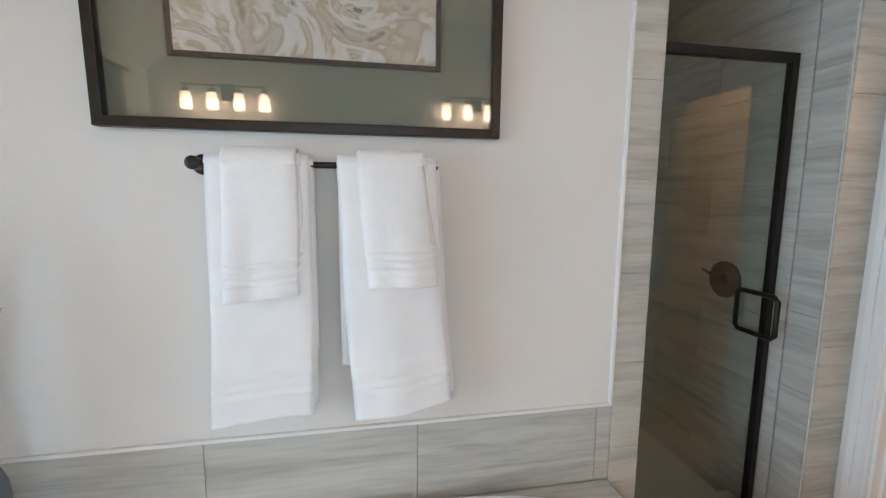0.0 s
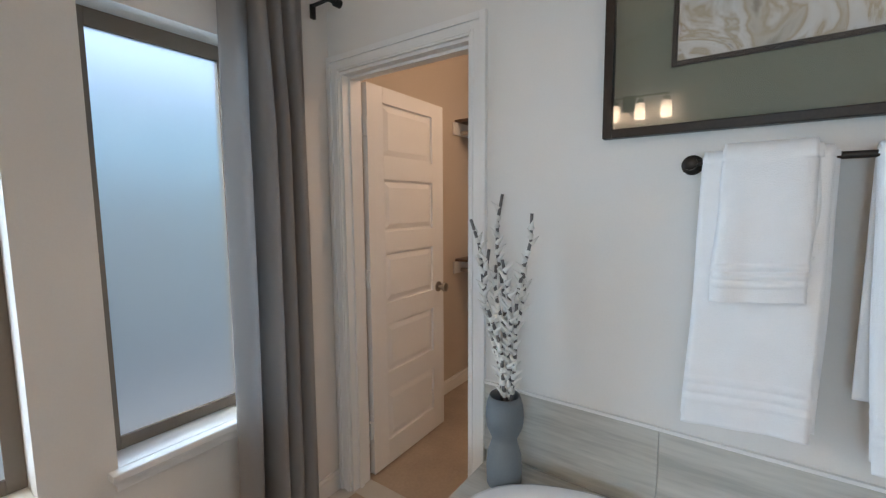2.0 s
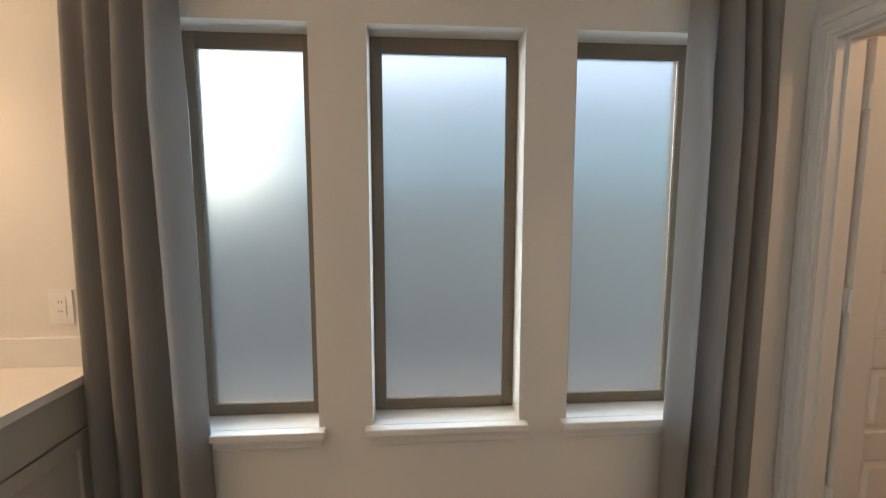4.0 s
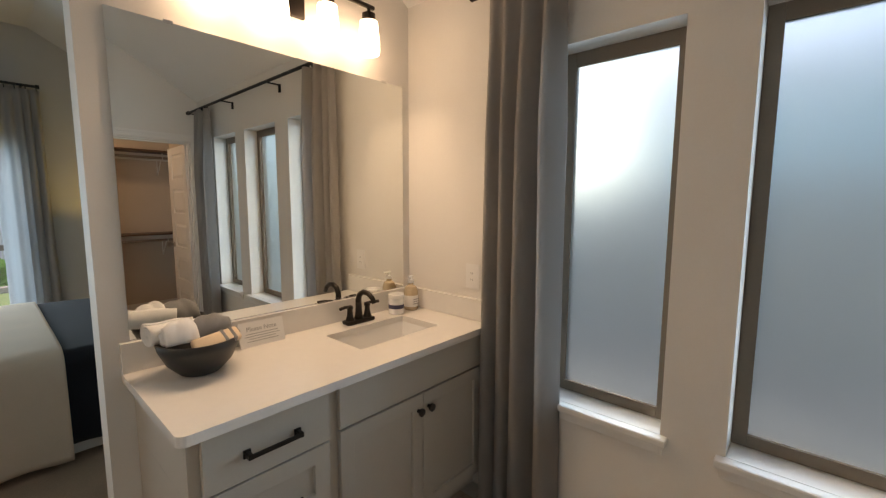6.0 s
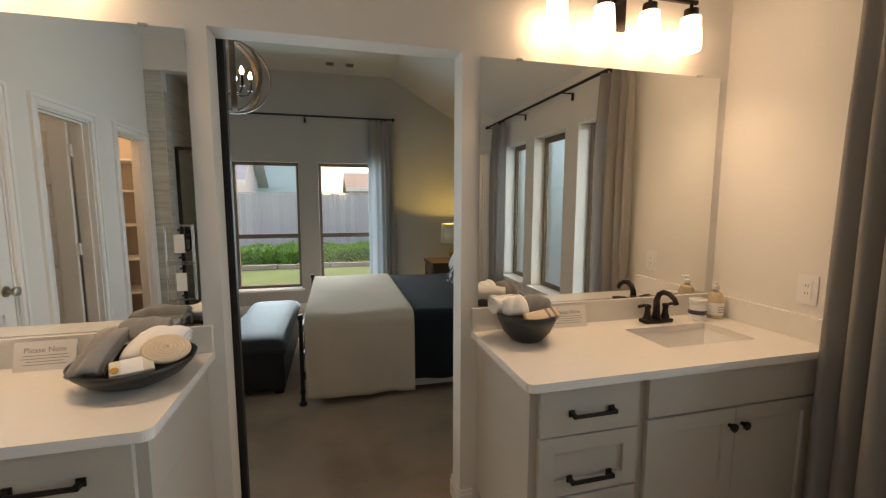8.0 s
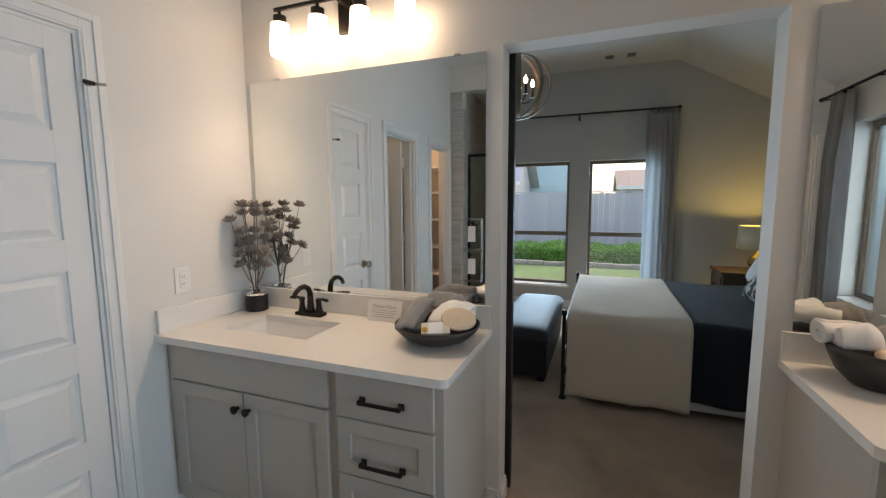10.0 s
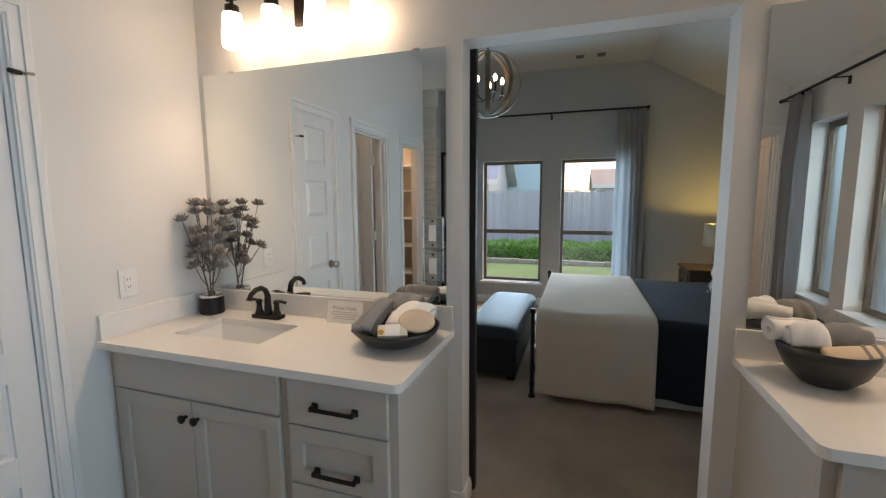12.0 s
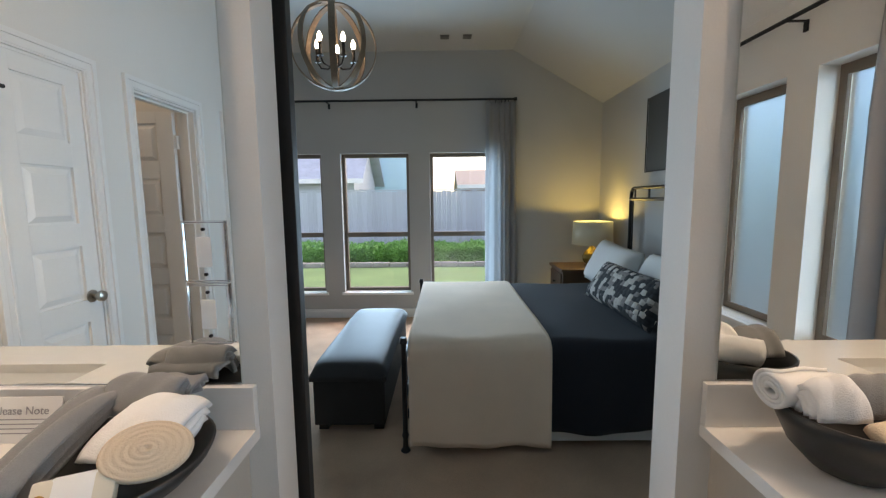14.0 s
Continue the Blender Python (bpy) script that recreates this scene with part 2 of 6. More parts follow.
WOOD = material("brown_wood", (0.10, 0.055, 0.03), 0.45, var=0.35, scale=3, fine=40, bump=0.08, stretch=(0.15, 1, 1))
BLACKWOOD = material("dark_barn_door", (0.022, 0.019, 0.017), 0.5, var=0.3, scale=3, fine=50, bump=0.1, stretch=(1, 1, 0.12))
RINGWOOD = material("weathered_oak_ring", (0.21, 0.15, 0.10), 0.6, var=0.3, scale=10, fine=70, bump=0.08)
LAWN = material("lawn", (0.19, 0.30, 0.115), 0.95, var=0.3, scale=1.2, fine=40, bump=0.6, dist=0.03)
HEDGELEAF = material("hedge_leaf", (0.13, 0.36, 0.06), 0.6, var=0.45, scale=5, fine=30, bump=0.0)
FENCE = material("grey_fence_board", (0.55, 0.57, 0.61), 0.9, var=0.15, scale=2, fine=30, bump=0.15, stretch=(1, 1, 0.12), island=0.25)
# darker copy of FENCE, for the unseen fence behind the frosted panes
FENCEDARK = material("unseen_fence_board", (0.38, 0.40, 0.39), 0.9, var=0.15, scale=2, fine=30, bump=0.15, stretch=(1, 1, 0.12), island=0.25)
BRICK = material("tan_brick", (0.42, 0.31, 0.24), 0.9, var=0.15, scale=6, fine=40, bump=0.2)
SIDING = material("pale_siding", (0.42, 0.45, 0.48), 0.8, var=0.05, scale=2, bump=0.05)
SHINGLE = material("grey_shingle", (0.40, 0.43, 0.48), 0.9, var=0.2, scale=3, fine=30, bump=0.3)
STONE = material("edging_stone", (0.40, 0.37, 0.33), 0.9, var=0.15, scale=6, fine=40, bump=0.3)
BULB = glowing("lit_shade_glass", (1.0, 0.85, 0.66), 2.9)
BULBTOP = glowing("dim_shade_glass", (1.0, 0.86, 0.68), 1.5)
CANDLE = glowing("lit_candle_bulb", (1.0, 0.86, 0.66), 7.0)
VENTGREY = material("vent_grey", (0.13, 0.13, 0.13), 0.6, var=0.1, bump=0.0)
DARKCANVAS = material("dark_canvas", (0.045, 0.042, 0.038), 0.5, var=0.1, scale=4, bump=0.03)
TANROOF = material("tan_roof", (0.40, 0.33, 0.27), 0.9, var=0.1, scale=3, fine=30, bump=0.2)
CONCRETE = material("concrete_path", (0.20, 0.20, 0.195), 0.9, var=0.12, scale=3, fine=50, bump=0.2)
BLUESIDING = material("blue_grey_siding", (0.56, 0.78, 0.84), 0.8, var=0.05, scale=2, bump=0.05)
LAMPSHADE = glowing("lit_linen_shade", (1.0, 0.80, 0.45), 0.01, (0.45, 0.48, 0.38))
GOLD = material("amber_glass_lamp", (0.30, 0.20, 0.05), 0.25, metal=0.5, var=0.2, bump=0.0)
SOAPWRAP = material("cream_wrapper", (0.72, 0.66, 0.54), 0.6, var=0.04, bump=0.05)
AMBER = material("amber_seal", (0.50, 0.24, 0.02), 0.4, var=0.1, bump=0.0)
SOAP = material("amber_soap", (0.60, 0.48, 0.33), 0.15, var=0.05, bump=0.0, coat=0.4)
LABELBLUE = material("navy_label", (0.05, 0.05, 0.10), 0.5, var=0.05, bump=0.0)


def patterned():
    m = bpy.data.materials.new("speckled_cushion")
    m.use_nodes = True
    n, l = m.node_tree.nodes, m.node_tree.links
    co, v, r = n.new("ShaderNodeTexCoord"), n.new("ShaderNodeTexVoronoi"), n.new("ShaderNodeValToRGB")
    v.inputs["Scale"].default_value = 24
    v.inputs["Randomness"].default_value = 0.35
    mp = n.new("ShaderNodeMapping")
    mp.inputs["Scale"].default_value = (0.25, 1.0, 1.35)
    l.new(co.outputs["Object"], mp.inputs["Vector"])
    l.new(mp.outputs[0], v.inputs["Vector"])
    bp = n.new("ShaderNodeBump")
    bp.inputs["Strength"].default_value, bp.inputs["Distance"].default_value, bp.invert = 0.9, 0.02, True
    l.new(v.outputs["Distance"], bp.inputs["Height"])
    l.new(bp.outputs[0], n["Principled BSDF"].inputs["Normal"])
    sep = n.new("ShaderNodeSeparateColor")
    l.new(v.outputs["Color"], sep.inputs[0])
    e = r.color_ramp.elements
    e[0].position, e[0].color = 0.0, (0.02, 0.02, 0.022, 1)
    e[1].position, e[1].color = 0.72, (0.50, 0.45, 0.40, 1)
    k = e.new(0.5)
    k.color = (0.22, 0.19, 0.175, 1)
    r.color_ramp.interpolation = "CONSTANT"
    l.new(sep.outputs[0], r.inputs[0])
    l.new(r.outputs[0], n["Principled BSDF"].inputs["Base Color"])
    n["Principled BSDF"].inputs["Roughness"].default_value = 0.9
    return m


SPECKLE = patterned()


# ---- mesh helpers ----
def box(bm, x0, y0, z0, x1, y1, z1, bevel=0.0, m=None):
    r = bmesh.ops.create_cube(bm, size=1.0)
    vs = r["verts"]
    for v in vs:
        v.co = Vector(((v.co.x + 0.5) * (x1 - x0) + x0, (v.co.y + 0.5) * (y1 - y0) + y0, (v.co.z + 0.5) * (z1 - z0) + z0))
        if m:
            v.co = m @ v.co
    if bevel:
        es = list({e for v in vs for e in v.link_edges})
        bmesh.ops.bevel(bm, geom=es, offset=bevel, segments=2, profile=0.6, affect="EDGES")
    return bm


def b(*args, **kw):
    return box(bmesh.new(), *args, **kw)


def lathe(bm, profile, n=28, at=(0, 0, 0), axis="z"):
    """A turned solid from (radius, height) pairs."""
    rings = []
    for r, z in profile:
        ring = []
        for i in range(n):
            a = 2 * math.pi * i / n
            p = (r * math.cos(a), r * math.sin(a), z)
            if axis == "y":
                p = (p[0], p[2], p[1])
            elif axis == "x":
                p = (p[2], p[0], p[1])
            ring.append(bm.verts.new((p[0] + at[0], p[1] + at[1], p[2] + at[2])))
        rings.append(ring)
    for p, q in zip(rings, rings[1:]):
        for i in range(n):
            bm.faces.new((p[i], p[(i + 1) % n], q[(i + 1) % n], q[i]))
    bm.faces.new(list(reversed(rings[0])))
    bm.faces.new(rings[-1])
    return bm


def tube(bm, pts, r, n=10, r2=None):
    pts = [Vector(p) for p in pts]
    rings = []
    side = None
    for i, p in enumerate(pts):
        d = (pts[min(i + 1, len(pts) - 1)] - pts[max(i - 1, 0)]).normalized()
        if side is None:
            side = d.orthogonal().normalized()
        side = (side - d * side.dot(d)).normalized()
        up = d.cross(side)
        rr = r if r2 is None else r + (r2 - r) * i / (len(pts) - 1)
        rings.append([bm.verts.new(p + rr * (math.cos(2 * math.pi * k / n) * side + math.sin(2 * math.pi * k / n) * up)) for k in range(n)])
    for p, q in zip(rings, rings[1:]):
        for i in range(n):
            bm.faces.new((p[i], p[(i + 1) % n], q[(i + 1) % n], q[i]))
    bm.faces.new(list(reversed(rings[0])))
    bm.faces.new(rings[-1])
    return bm


def sheet(bm, fn, nu, nv):
    g = [[bm.verts.new(fn(i / nu, j / nv)) for j in range(nv + 1)] for i in range(nu + 1)]
    for i in range(nu):
        for j in range(nv):
            bm.faces.new((g[i][j], g[i + 1][j], g[i + 1][j + 1], g[i][j + 1]))
    return bm


def part(name, bm, mat, parent=None, label="", smooth=False, solid=0.0, sub=0):
    me = bpy.data.meshes.new(name)
    bmesh.ops.recalc_face_normals(bm, faces=bm.faces)
    bm.to_mesh(me)
    bm.free()
    me.materials.append(mat)
    ob = new(name, me)
    if smooth:
        for p in me.polygons:
            p.use_smooth = True
        if smooth == "auto":
            me.set_sharp_from_angle(angle=radians(40))
    if solid:
        md = ob.modifiers.new("thickness", "SOLIDIFY")
        md.thickness, md.offset = solid, 0
    if sub:
        md = ob.modifiers.new("smooth", "SUBSURF")
        md.levels = md.render_levels = sub
    if parent:
        ob.parent = parent
    if label:
        ob["label"] = label
    return ob


def thing(name, at, label, category, group="", rz=0.0):
    ob = new(name)
    ob.empty_display_size = 0.1
    ob.location = at
    ob.rotation_euler = (0, 0, radians(rz))
    return tagged(ob, label, category, group)


def setting(name, bm, mat, label, category, **kw):
    return tagged(part(name, bm, mat, **kw), label, category, kind="structure")


# ---- shell ----
def wall(name, axis, at, thick, lo, hi, z0, z1, holes, mat, label):
    """A wall in the plane axis = at, from lo to hi along the other axis, with holes (lo, hi, z0, z1) through it."""
    bm = bmesh.new()

    def piece(a, c, p, q):
        if c - a > 0.001 and q - p > 0.001:
            if axis == "y":
                box(bm, a, at, p, c, at + thick, q)
            else:
                box(bm, at, a, p, at + thick, c, q)
    cur = lo
    for a, c, p, q in sorted(holes):
        piece(cur, a, z0, z1)
        piece(a, c, z0, p)
        piece(a, c, q, z1)
        cur = c
    piece(cur, hi, z0, z1)
    return setting(name, bm, mat, label, "wall")


TOP = 3.2
WIN = [(0.424, 0.90, 0.57, 2.065), (-0.345, 0.222, 0.57, 2.065), (-1.04, -0.535, 0.57, 2.065)]
wall("wall_east", "x", RIGHT, 0.17, BACK - 0.12, FRONT + 0.12, 0, TOP, WIN, PAINT, "pale greige painted wall with three tall windows")
wall("wall_north", "y", FRONT, 0.12, LEFT, RIGHT, 0, TOP, [(DOOR0, DOOR1, 0, HEAD)], PAINT, "pale greige wall behind the two vanities")
LINEN, TOILET, CLOSET2 = (0.545, 0.995), (-0.38, 0.215), (-1.34, -0.79)
wall("wall_west", "x", LEFT - 0.12, 0.12, BACK - 0.12, FRONT + 0.12, 0, TOP,
     [(LINEN[0], LINEN[1], 0, 2.045), (TOILET[0], TOILET[1], 0, 2.045), (CLOSET2[0], CLOSET2[1], 0, 2.045)], PAINT, "pale greige wall with three doors")
CD0, CD1 = 0.99, 1.69
SH0, SH1 = -1.06, -1.80
wall("wall_south", "y", BACK - 0.12, 0.12, LEFT, RIGHT, 0, TOP, [(CD0, CD1, 0, 2.045), (SH1, SH0, 0.1, 2.75)], PAINT, "pale greige wall above the bathtub")
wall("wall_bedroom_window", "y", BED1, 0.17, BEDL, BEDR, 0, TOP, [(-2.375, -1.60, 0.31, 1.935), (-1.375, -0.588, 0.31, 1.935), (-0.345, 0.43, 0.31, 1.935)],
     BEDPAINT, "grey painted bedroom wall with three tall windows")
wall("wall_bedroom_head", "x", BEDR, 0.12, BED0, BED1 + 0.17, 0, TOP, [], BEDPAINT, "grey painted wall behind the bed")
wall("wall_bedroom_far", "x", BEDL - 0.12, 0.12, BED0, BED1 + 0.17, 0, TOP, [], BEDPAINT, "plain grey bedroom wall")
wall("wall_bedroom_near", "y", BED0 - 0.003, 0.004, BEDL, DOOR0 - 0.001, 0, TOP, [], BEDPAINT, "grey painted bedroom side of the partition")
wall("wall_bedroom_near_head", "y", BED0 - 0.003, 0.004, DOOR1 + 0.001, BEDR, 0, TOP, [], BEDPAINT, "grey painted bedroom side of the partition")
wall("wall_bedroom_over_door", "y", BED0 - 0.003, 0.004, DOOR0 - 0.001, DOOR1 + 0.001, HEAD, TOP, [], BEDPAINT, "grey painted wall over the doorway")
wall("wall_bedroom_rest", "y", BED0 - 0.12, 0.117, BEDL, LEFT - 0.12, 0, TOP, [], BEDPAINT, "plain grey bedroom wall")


def ceiling(name, x0, x1, y0, y1, knee, label, mat):
    bm = bmesh.new()
    prof = [(x0, FLAT), (knee, FLAT), (x1, EAVE)]
    low = [[bm.verts.new((x, y, z)) for x, z in prof] for y in (y0, y1)]
    up = [[bm.verts.new((x, y, z + 0.1)) for x, z in prof] for y in (y0, y1)]
    for i in range(2):
        bm.faces.new((low[0][i], low[0][i + 1], low[1][i + 1], low[1][i]))
        bm.faces.new((up[0][i], up[1][i], up[1][i + 1], up[0][i + 1]))
        for k in (0, 1):
            bm.faces.new((low[k][i], low[k][i + 1], up[k][i + 1], up[k][i]))
    bm.faces.new((low[0][0], low[1][0], up[1][0], up[0][0]))
    bm.faces.new((low[0][2], low[1][2], up[1][2], up[0][2]))
    return setting(name, bm, mat, label, "ceiling")


ceiling("ceiling_bathroom", LEFT, RIGHT + 0.004, BACK, FRONT, KNEE, "white ceiling sloping down to the window wall", CEILPAINT)
ceiling("ceiling_bedroom", BEDL, BEDR + 0.004, BED0, BED1, 0.6, "vaulted bedroom ceiling, paint darkened for the dim room", DIMCEIL)
setting("floor_bathroom", b(LEFT - 0.12, BACK - 0.12, -0.1, RIGHT + 0.1, FRONT, 0), GROUT, "bathroom floor under brown tiles", "floor")
setting("floor_bedroom", b(BEDL, FRONT, -0.1, BEDR + 0.1, BED1 + 0.17, 0.002), CARPET, "taupe bedroom carpet", "carpet")
roof = bmesh.new()
box(roof, BEDL - 0.4, -4.6, TOP, 2.4, BED1 + 0.5, TOP + 0.12)
setting("roof", roof, SHINGLE, "roof over the house", "roof")


# ---- trim ----
def baseboard(name, x0, y0, x1, y1, n, h=0.105):
    """A baseboard from one point to the other; n is the side it stands out to."""
    bm = bmesh.new()
    nx, ny = n
    for t, lo, hi in ((0.014, 0.003, h - 0.02), (0.009, h - 0.02, h)):
        box(bm, min(x0, x1, x0 + nx * t), min(y0, y1, y0 + ny * t), lo, max(x0, x1, x0 + nx * t), max(y0, y1, y0 + ny * t), hi)
    return setting(name, bm, TRIM, "white painted baseboard", "baseboard")


def casing(name, axis, at, side, lo, hi, head, label="white moulded door casing"):
    """A stepped casing round a door opening, on the face axis = at, standing out by side (+1 or -1)."""
    bm = bmesh.new()

    def strip(a, c, p, q, t):
        u, v = sorted((at, at + side * t))
        if axis == "y":
            box(bm, a, u, p, c, v, q, 0.002)
        else:
            box(bm, u, a, p, v, c, q, 0.002)
    for w0, w1, t in ((0.0, 0.045, 0.013), (0.045, 0.07, 0.02), (0.008, 0.018, 0.017)):
        strip(lo - w1, lo - w0, 0.003, head + w1, t)
        strip(hi + w0, hi + w1, 0.003, head + w1, t)
        strip(lo - w0, hi + w0, head + w0, head + w1, t)
    return setting(name, bm, TRIM, label, "door casing")


def jamb(name, axis, lo, hi, a0, a1, head):
    bm = bmesh.new()
    t = 0.012
    mid = (a0 + a1) / 2
    for p, q, z0, z1 in ((lo, lo + t, 0, head), (hi - t, hi, 0, head), (lo + t, hi - t, head - t, head)):
        if axis == "y":
            box(bm, p, a0 + 0.002, z0, q, a1 - 0.002, z1)
        else:
            box(bm, a0 + 0.002, p, z0, a1 - 0.002, q, z1)
    for p, q, z0, z1 in ((lo + t, lo + 2 * t, 0, head - t), (hi - 2 * t, hi - t, 0, head - t), (lo + 2 * t, hi - 2 * t, head - 2 * t, head - t)):
        if axis == "y":
            box(bm, p, mid - 0.005, z0, q, mid + 0.02, z1)
        else:
            box(bm, mid - 0.005, p, z0, mid + 0.02, q, z1)
    return setting(name, bm, TRIM, "white painted door jamb with stop", "door jamb")


def panel_door(name, w, h, m, label, knob_side=1, hinges=True):
    """A five-panel door; local x runs from the hinge to the latch, y is its thickness, z up."""
    d = thing(name, (0, 0, 0), label, "door")
    d["kind"] = "structure"
    d.matrix_world = m
    t, st = 0.035, min(0.115, w * 0.2)
    rails, foot = 0.113, 0.14
    n = 5
    ph = (h - foot - 0.08 - rails * (n - 1)) / n
    bm = bmesh.new()
    box(bm, 0, -t / 2, 0, st, t / 2, h, 0.002)
    box(bm, w - st, -t / 2, 0, w, t / 2, h, 0.002)
    z = foot
    box(bm, st, -t / 2, 0, w - st, t / 2, foot)
    zs = []
    for i in range(n):
        zs.append(z)
        z += ph
        top = h if i == n - 1 else z + rails
        box(bm, st, -t / 2, z, w - st, t / 2, top)
        z = top
    part("leaf", bm, TRIM, d)
    for z in zs:
        bm = bmesh.new()
        box(bm, st, -0.004, z, w - st, 0.004, z + ph)
        for s in (1, -1):
            # raised field with sloping borders
            o = [bm.verts.new((x, s * 0.004, y)) for x, y in ((st + 0.012, z + 0.012), (w - st - 0.012, z + 0.012), (w - st - 0.012, z + ph - 0.012), (st + 0.012, z + ph - 0.012))]
            i = [bm.verts.new((x, s * 0.0155, y)) for x, y in ((st + 0.04, z + 0.04), (w - st - 0.04, z + 0.04), (w - st - 0.04, z + ph - 0.04), (st + 0.04, z + ph - 0.04))]
            for k in range(4):
                bm.faces.new((o[k], o[(k + 1) % 4], i[(k + 1) % 4], i[k]))
            bm.faces.new(i)
        part("panel", bm, TRIM, d)
    for s in (1, -1):
        bm = bmesh.new()
        prof = [(0.032, 0), (0.032, 0.006), (0.012, 0.01), (0.011, 0.03), (0.022, 0.036), (0.028, 0.048), (0.026, 0.06), (0.012, 0.066)]
        lathe(bm, [(r, s * (t / 2 + y)) for r, y in prof], 20, (w - 0.06, 0, 0.92), "y")
        part("door_knob", bm, NICKEL, d, "satin nickel round knob", smooth="auto")
    if hinges:
        for z in (0.25, 1.06, h - 0.21):
            bm = bmesh.new()
            lathe(bm, [(0.007, -0.045), (0.007, 0.045)], 10, (-0.008, t / 2 * knob_side + 0.004 * knob_side, z))
            box(bm, -0.02, -0.014, z - 0.045, -0.0008, 0.014, z + 0.045)
            part("hinge", bm, TRIM, d, "white painted hinge")
    return d


baseboard("baseboard", LEFT, FRONT - 0.6, LEFT, LINEN[1] + 0.07, (1, 0))
baseboard("baseboard", LEFT, LINEN[0] - 0.07, LEFT, TOILET[1] + 0.07, (1, 0))
baseboard("baseboard", LEFT, TOILET[0] - 0.07, LEFT, CLOSET2[1] + 0.07, (1, 0))
baseboard("baseboard", RIGHT, BACK, RIGHT, FRONT - 0.58, (-1, 0))
baseboard("baseboard", DOOR0, FRONT + 0.002, DOOR0, BED0, (1, 0), 0.1)
baseboard("baseboard", DOOR1, FRONT + 0.002, DOOR1, BED0, (-1, 0), 0.1)
baseboard("baseboard", DOOR1, FRONT, 0.445, FRONT, (0, -1), 0.1)
baseboard("baseboard", -0.63, FRONT, DOOR0, FRONT, (0, -1), 0.1)
baseboard("baseboard", BEDL, BED1, BEDR, BED1, (0, -1))
baseboard("baseboard", BEDR, BED0, BEDR, BED1, (-1, 0))

# closet door beside the windows
casing("door_casing", "y", BACK, 1, CD0, CD1, 2.045)
jamb("door_jamb", "y", CD0, CD1, BACK - 0.12, BACK, 2.045)
panel_door("door_1", 0.665, 2.025, pose(1.688, BACK - 0.147, 0.012, 0, 0, -88.5), "white five-panel closet door standing open", -1)
# doors of the opposite wall
casing("door_casing", "x", LEFT, 1, LINEN[0], LINEN[1], 2.045)
jamb("door_jamb", "x", LINEN[0], LINEN[1], LEFT - 0.12, LEFT, 2.045)
panel_door("door_2", LINEN[1] - LINEN[0] - 0.03, 2.022, pose(LEFT - 0.024, LINEN[1] - 0.015, 0.012, 0, 0, -90), "closed narrow white five-panel linen door", 1)
casing("door_casing", "x", LEFT, 1, TOILET[0], TOILET[1], 2.045)
jamb("door_jamb", "x", TOILET[0], TOILET[1], LEFT - 0.12, LEFT, 2.045)
panel_door("door_3", 0.57, 2.022, pose(LEFT - 0.135, TOILET[0] + 0.03, 0.012, 0, 0, 178), "white five-panel door standing open inward", 1)
casing("door_casing", "x", LEFT, 1, CLOSET2[0], CLOSET2[1], 2.045)
jamb("door_jamb", "x", CLOSET2[0], CLOSET2[1], LEFT - 0.12, LEFT, 2.045)


hp = thing("door_stop", (LEFT + 0.012, LINEN[1] + 0.012, 1.862), "nickel hinge-pin door stop with a rubber tip", "door stop")
part("arm", tube(bmesh.new(), [(0, 0, 0), (0.03, 0.004, 0), (0.055, 0.03, 0.0)], 0.005, 8), NICKEL, hp, smooth=True)
part("collar", lathe(bmesh.new(), [(0.010, -0.006), (0.010, 0.006)], 14), NICKEL, hp, smooth="auto")
part("tip", tube(bmesh.new(), [(0.03, 0.004, 0), (0.035, -0.03, 0)], 0.008, 10), BLACK, hp, "black rubber tip")


# ---- rooms behind the doors ----
def small_room(prefix, x0, x1, y0, y1, open_side, mat):
    """Plain closing walls of a side room; open_side is the wall it shares with the bathroom."""
    t = 0.08
    if open_side != "east":
        wall("wall_" + prefix + "_east", "x", x1, t, y0, y1, 0, 2.7, [], mat, "plain wall of a side room")
    wall("wall_" + prefix + "_west", "x", x0 - t, t, y0, y1, 0, 2.7, [], mat, "plain wall of a side room")
    if open_side != "north":
        wall("wall_" + prefix + "_north", "y", y1, t, x0 - t, x1, 0, 2.7, [], mat, "plain wall of a side room")
    wall("wall_" + prefix + "_south", "y", y0 - t, t, x0 - t, x1 + (t if open_side != "east" else 0), 0, 2.7, [], mat, "plain wall of a side room")
    setting("ceiling_" + prefix, b(x0, y0, 2.6, x1, y1, 2.68), CEILPAINT, "plain white ceiling", "ceiling")
    setting("floor_" + prefix, b(x0 - t, y0 - t, -0.1, x1, y1, 0.001), FLOORTILE, "brown tile-look floor", "floor")


small_room("closet", -0.55, 1.93, -3.08, BACK - 0.121, "north", WARMPAINT)
wall("wall_closet_front", "y", BACK - 0.126, 0.004, -0.55, CD0 - 0.002, 0, 2.6, [], WARMPAINT, "plain closet wall, warm light put into its paint")
small_room("toilet", -3.6, LEFT - 0.121, -0.66, 1.3, "east", PAINT)
small_room("linen", -3.3, LEFT - 0.121, -2.6, -0.75, "east", WARMPAINT)
baseboard("baseboard", 1.93, -3.08, 1.93, BACK - 0.2, (-1, 0))
baseboard("baseboard", -0.55, -3.08, 1.93, -3.08, (0, 1))


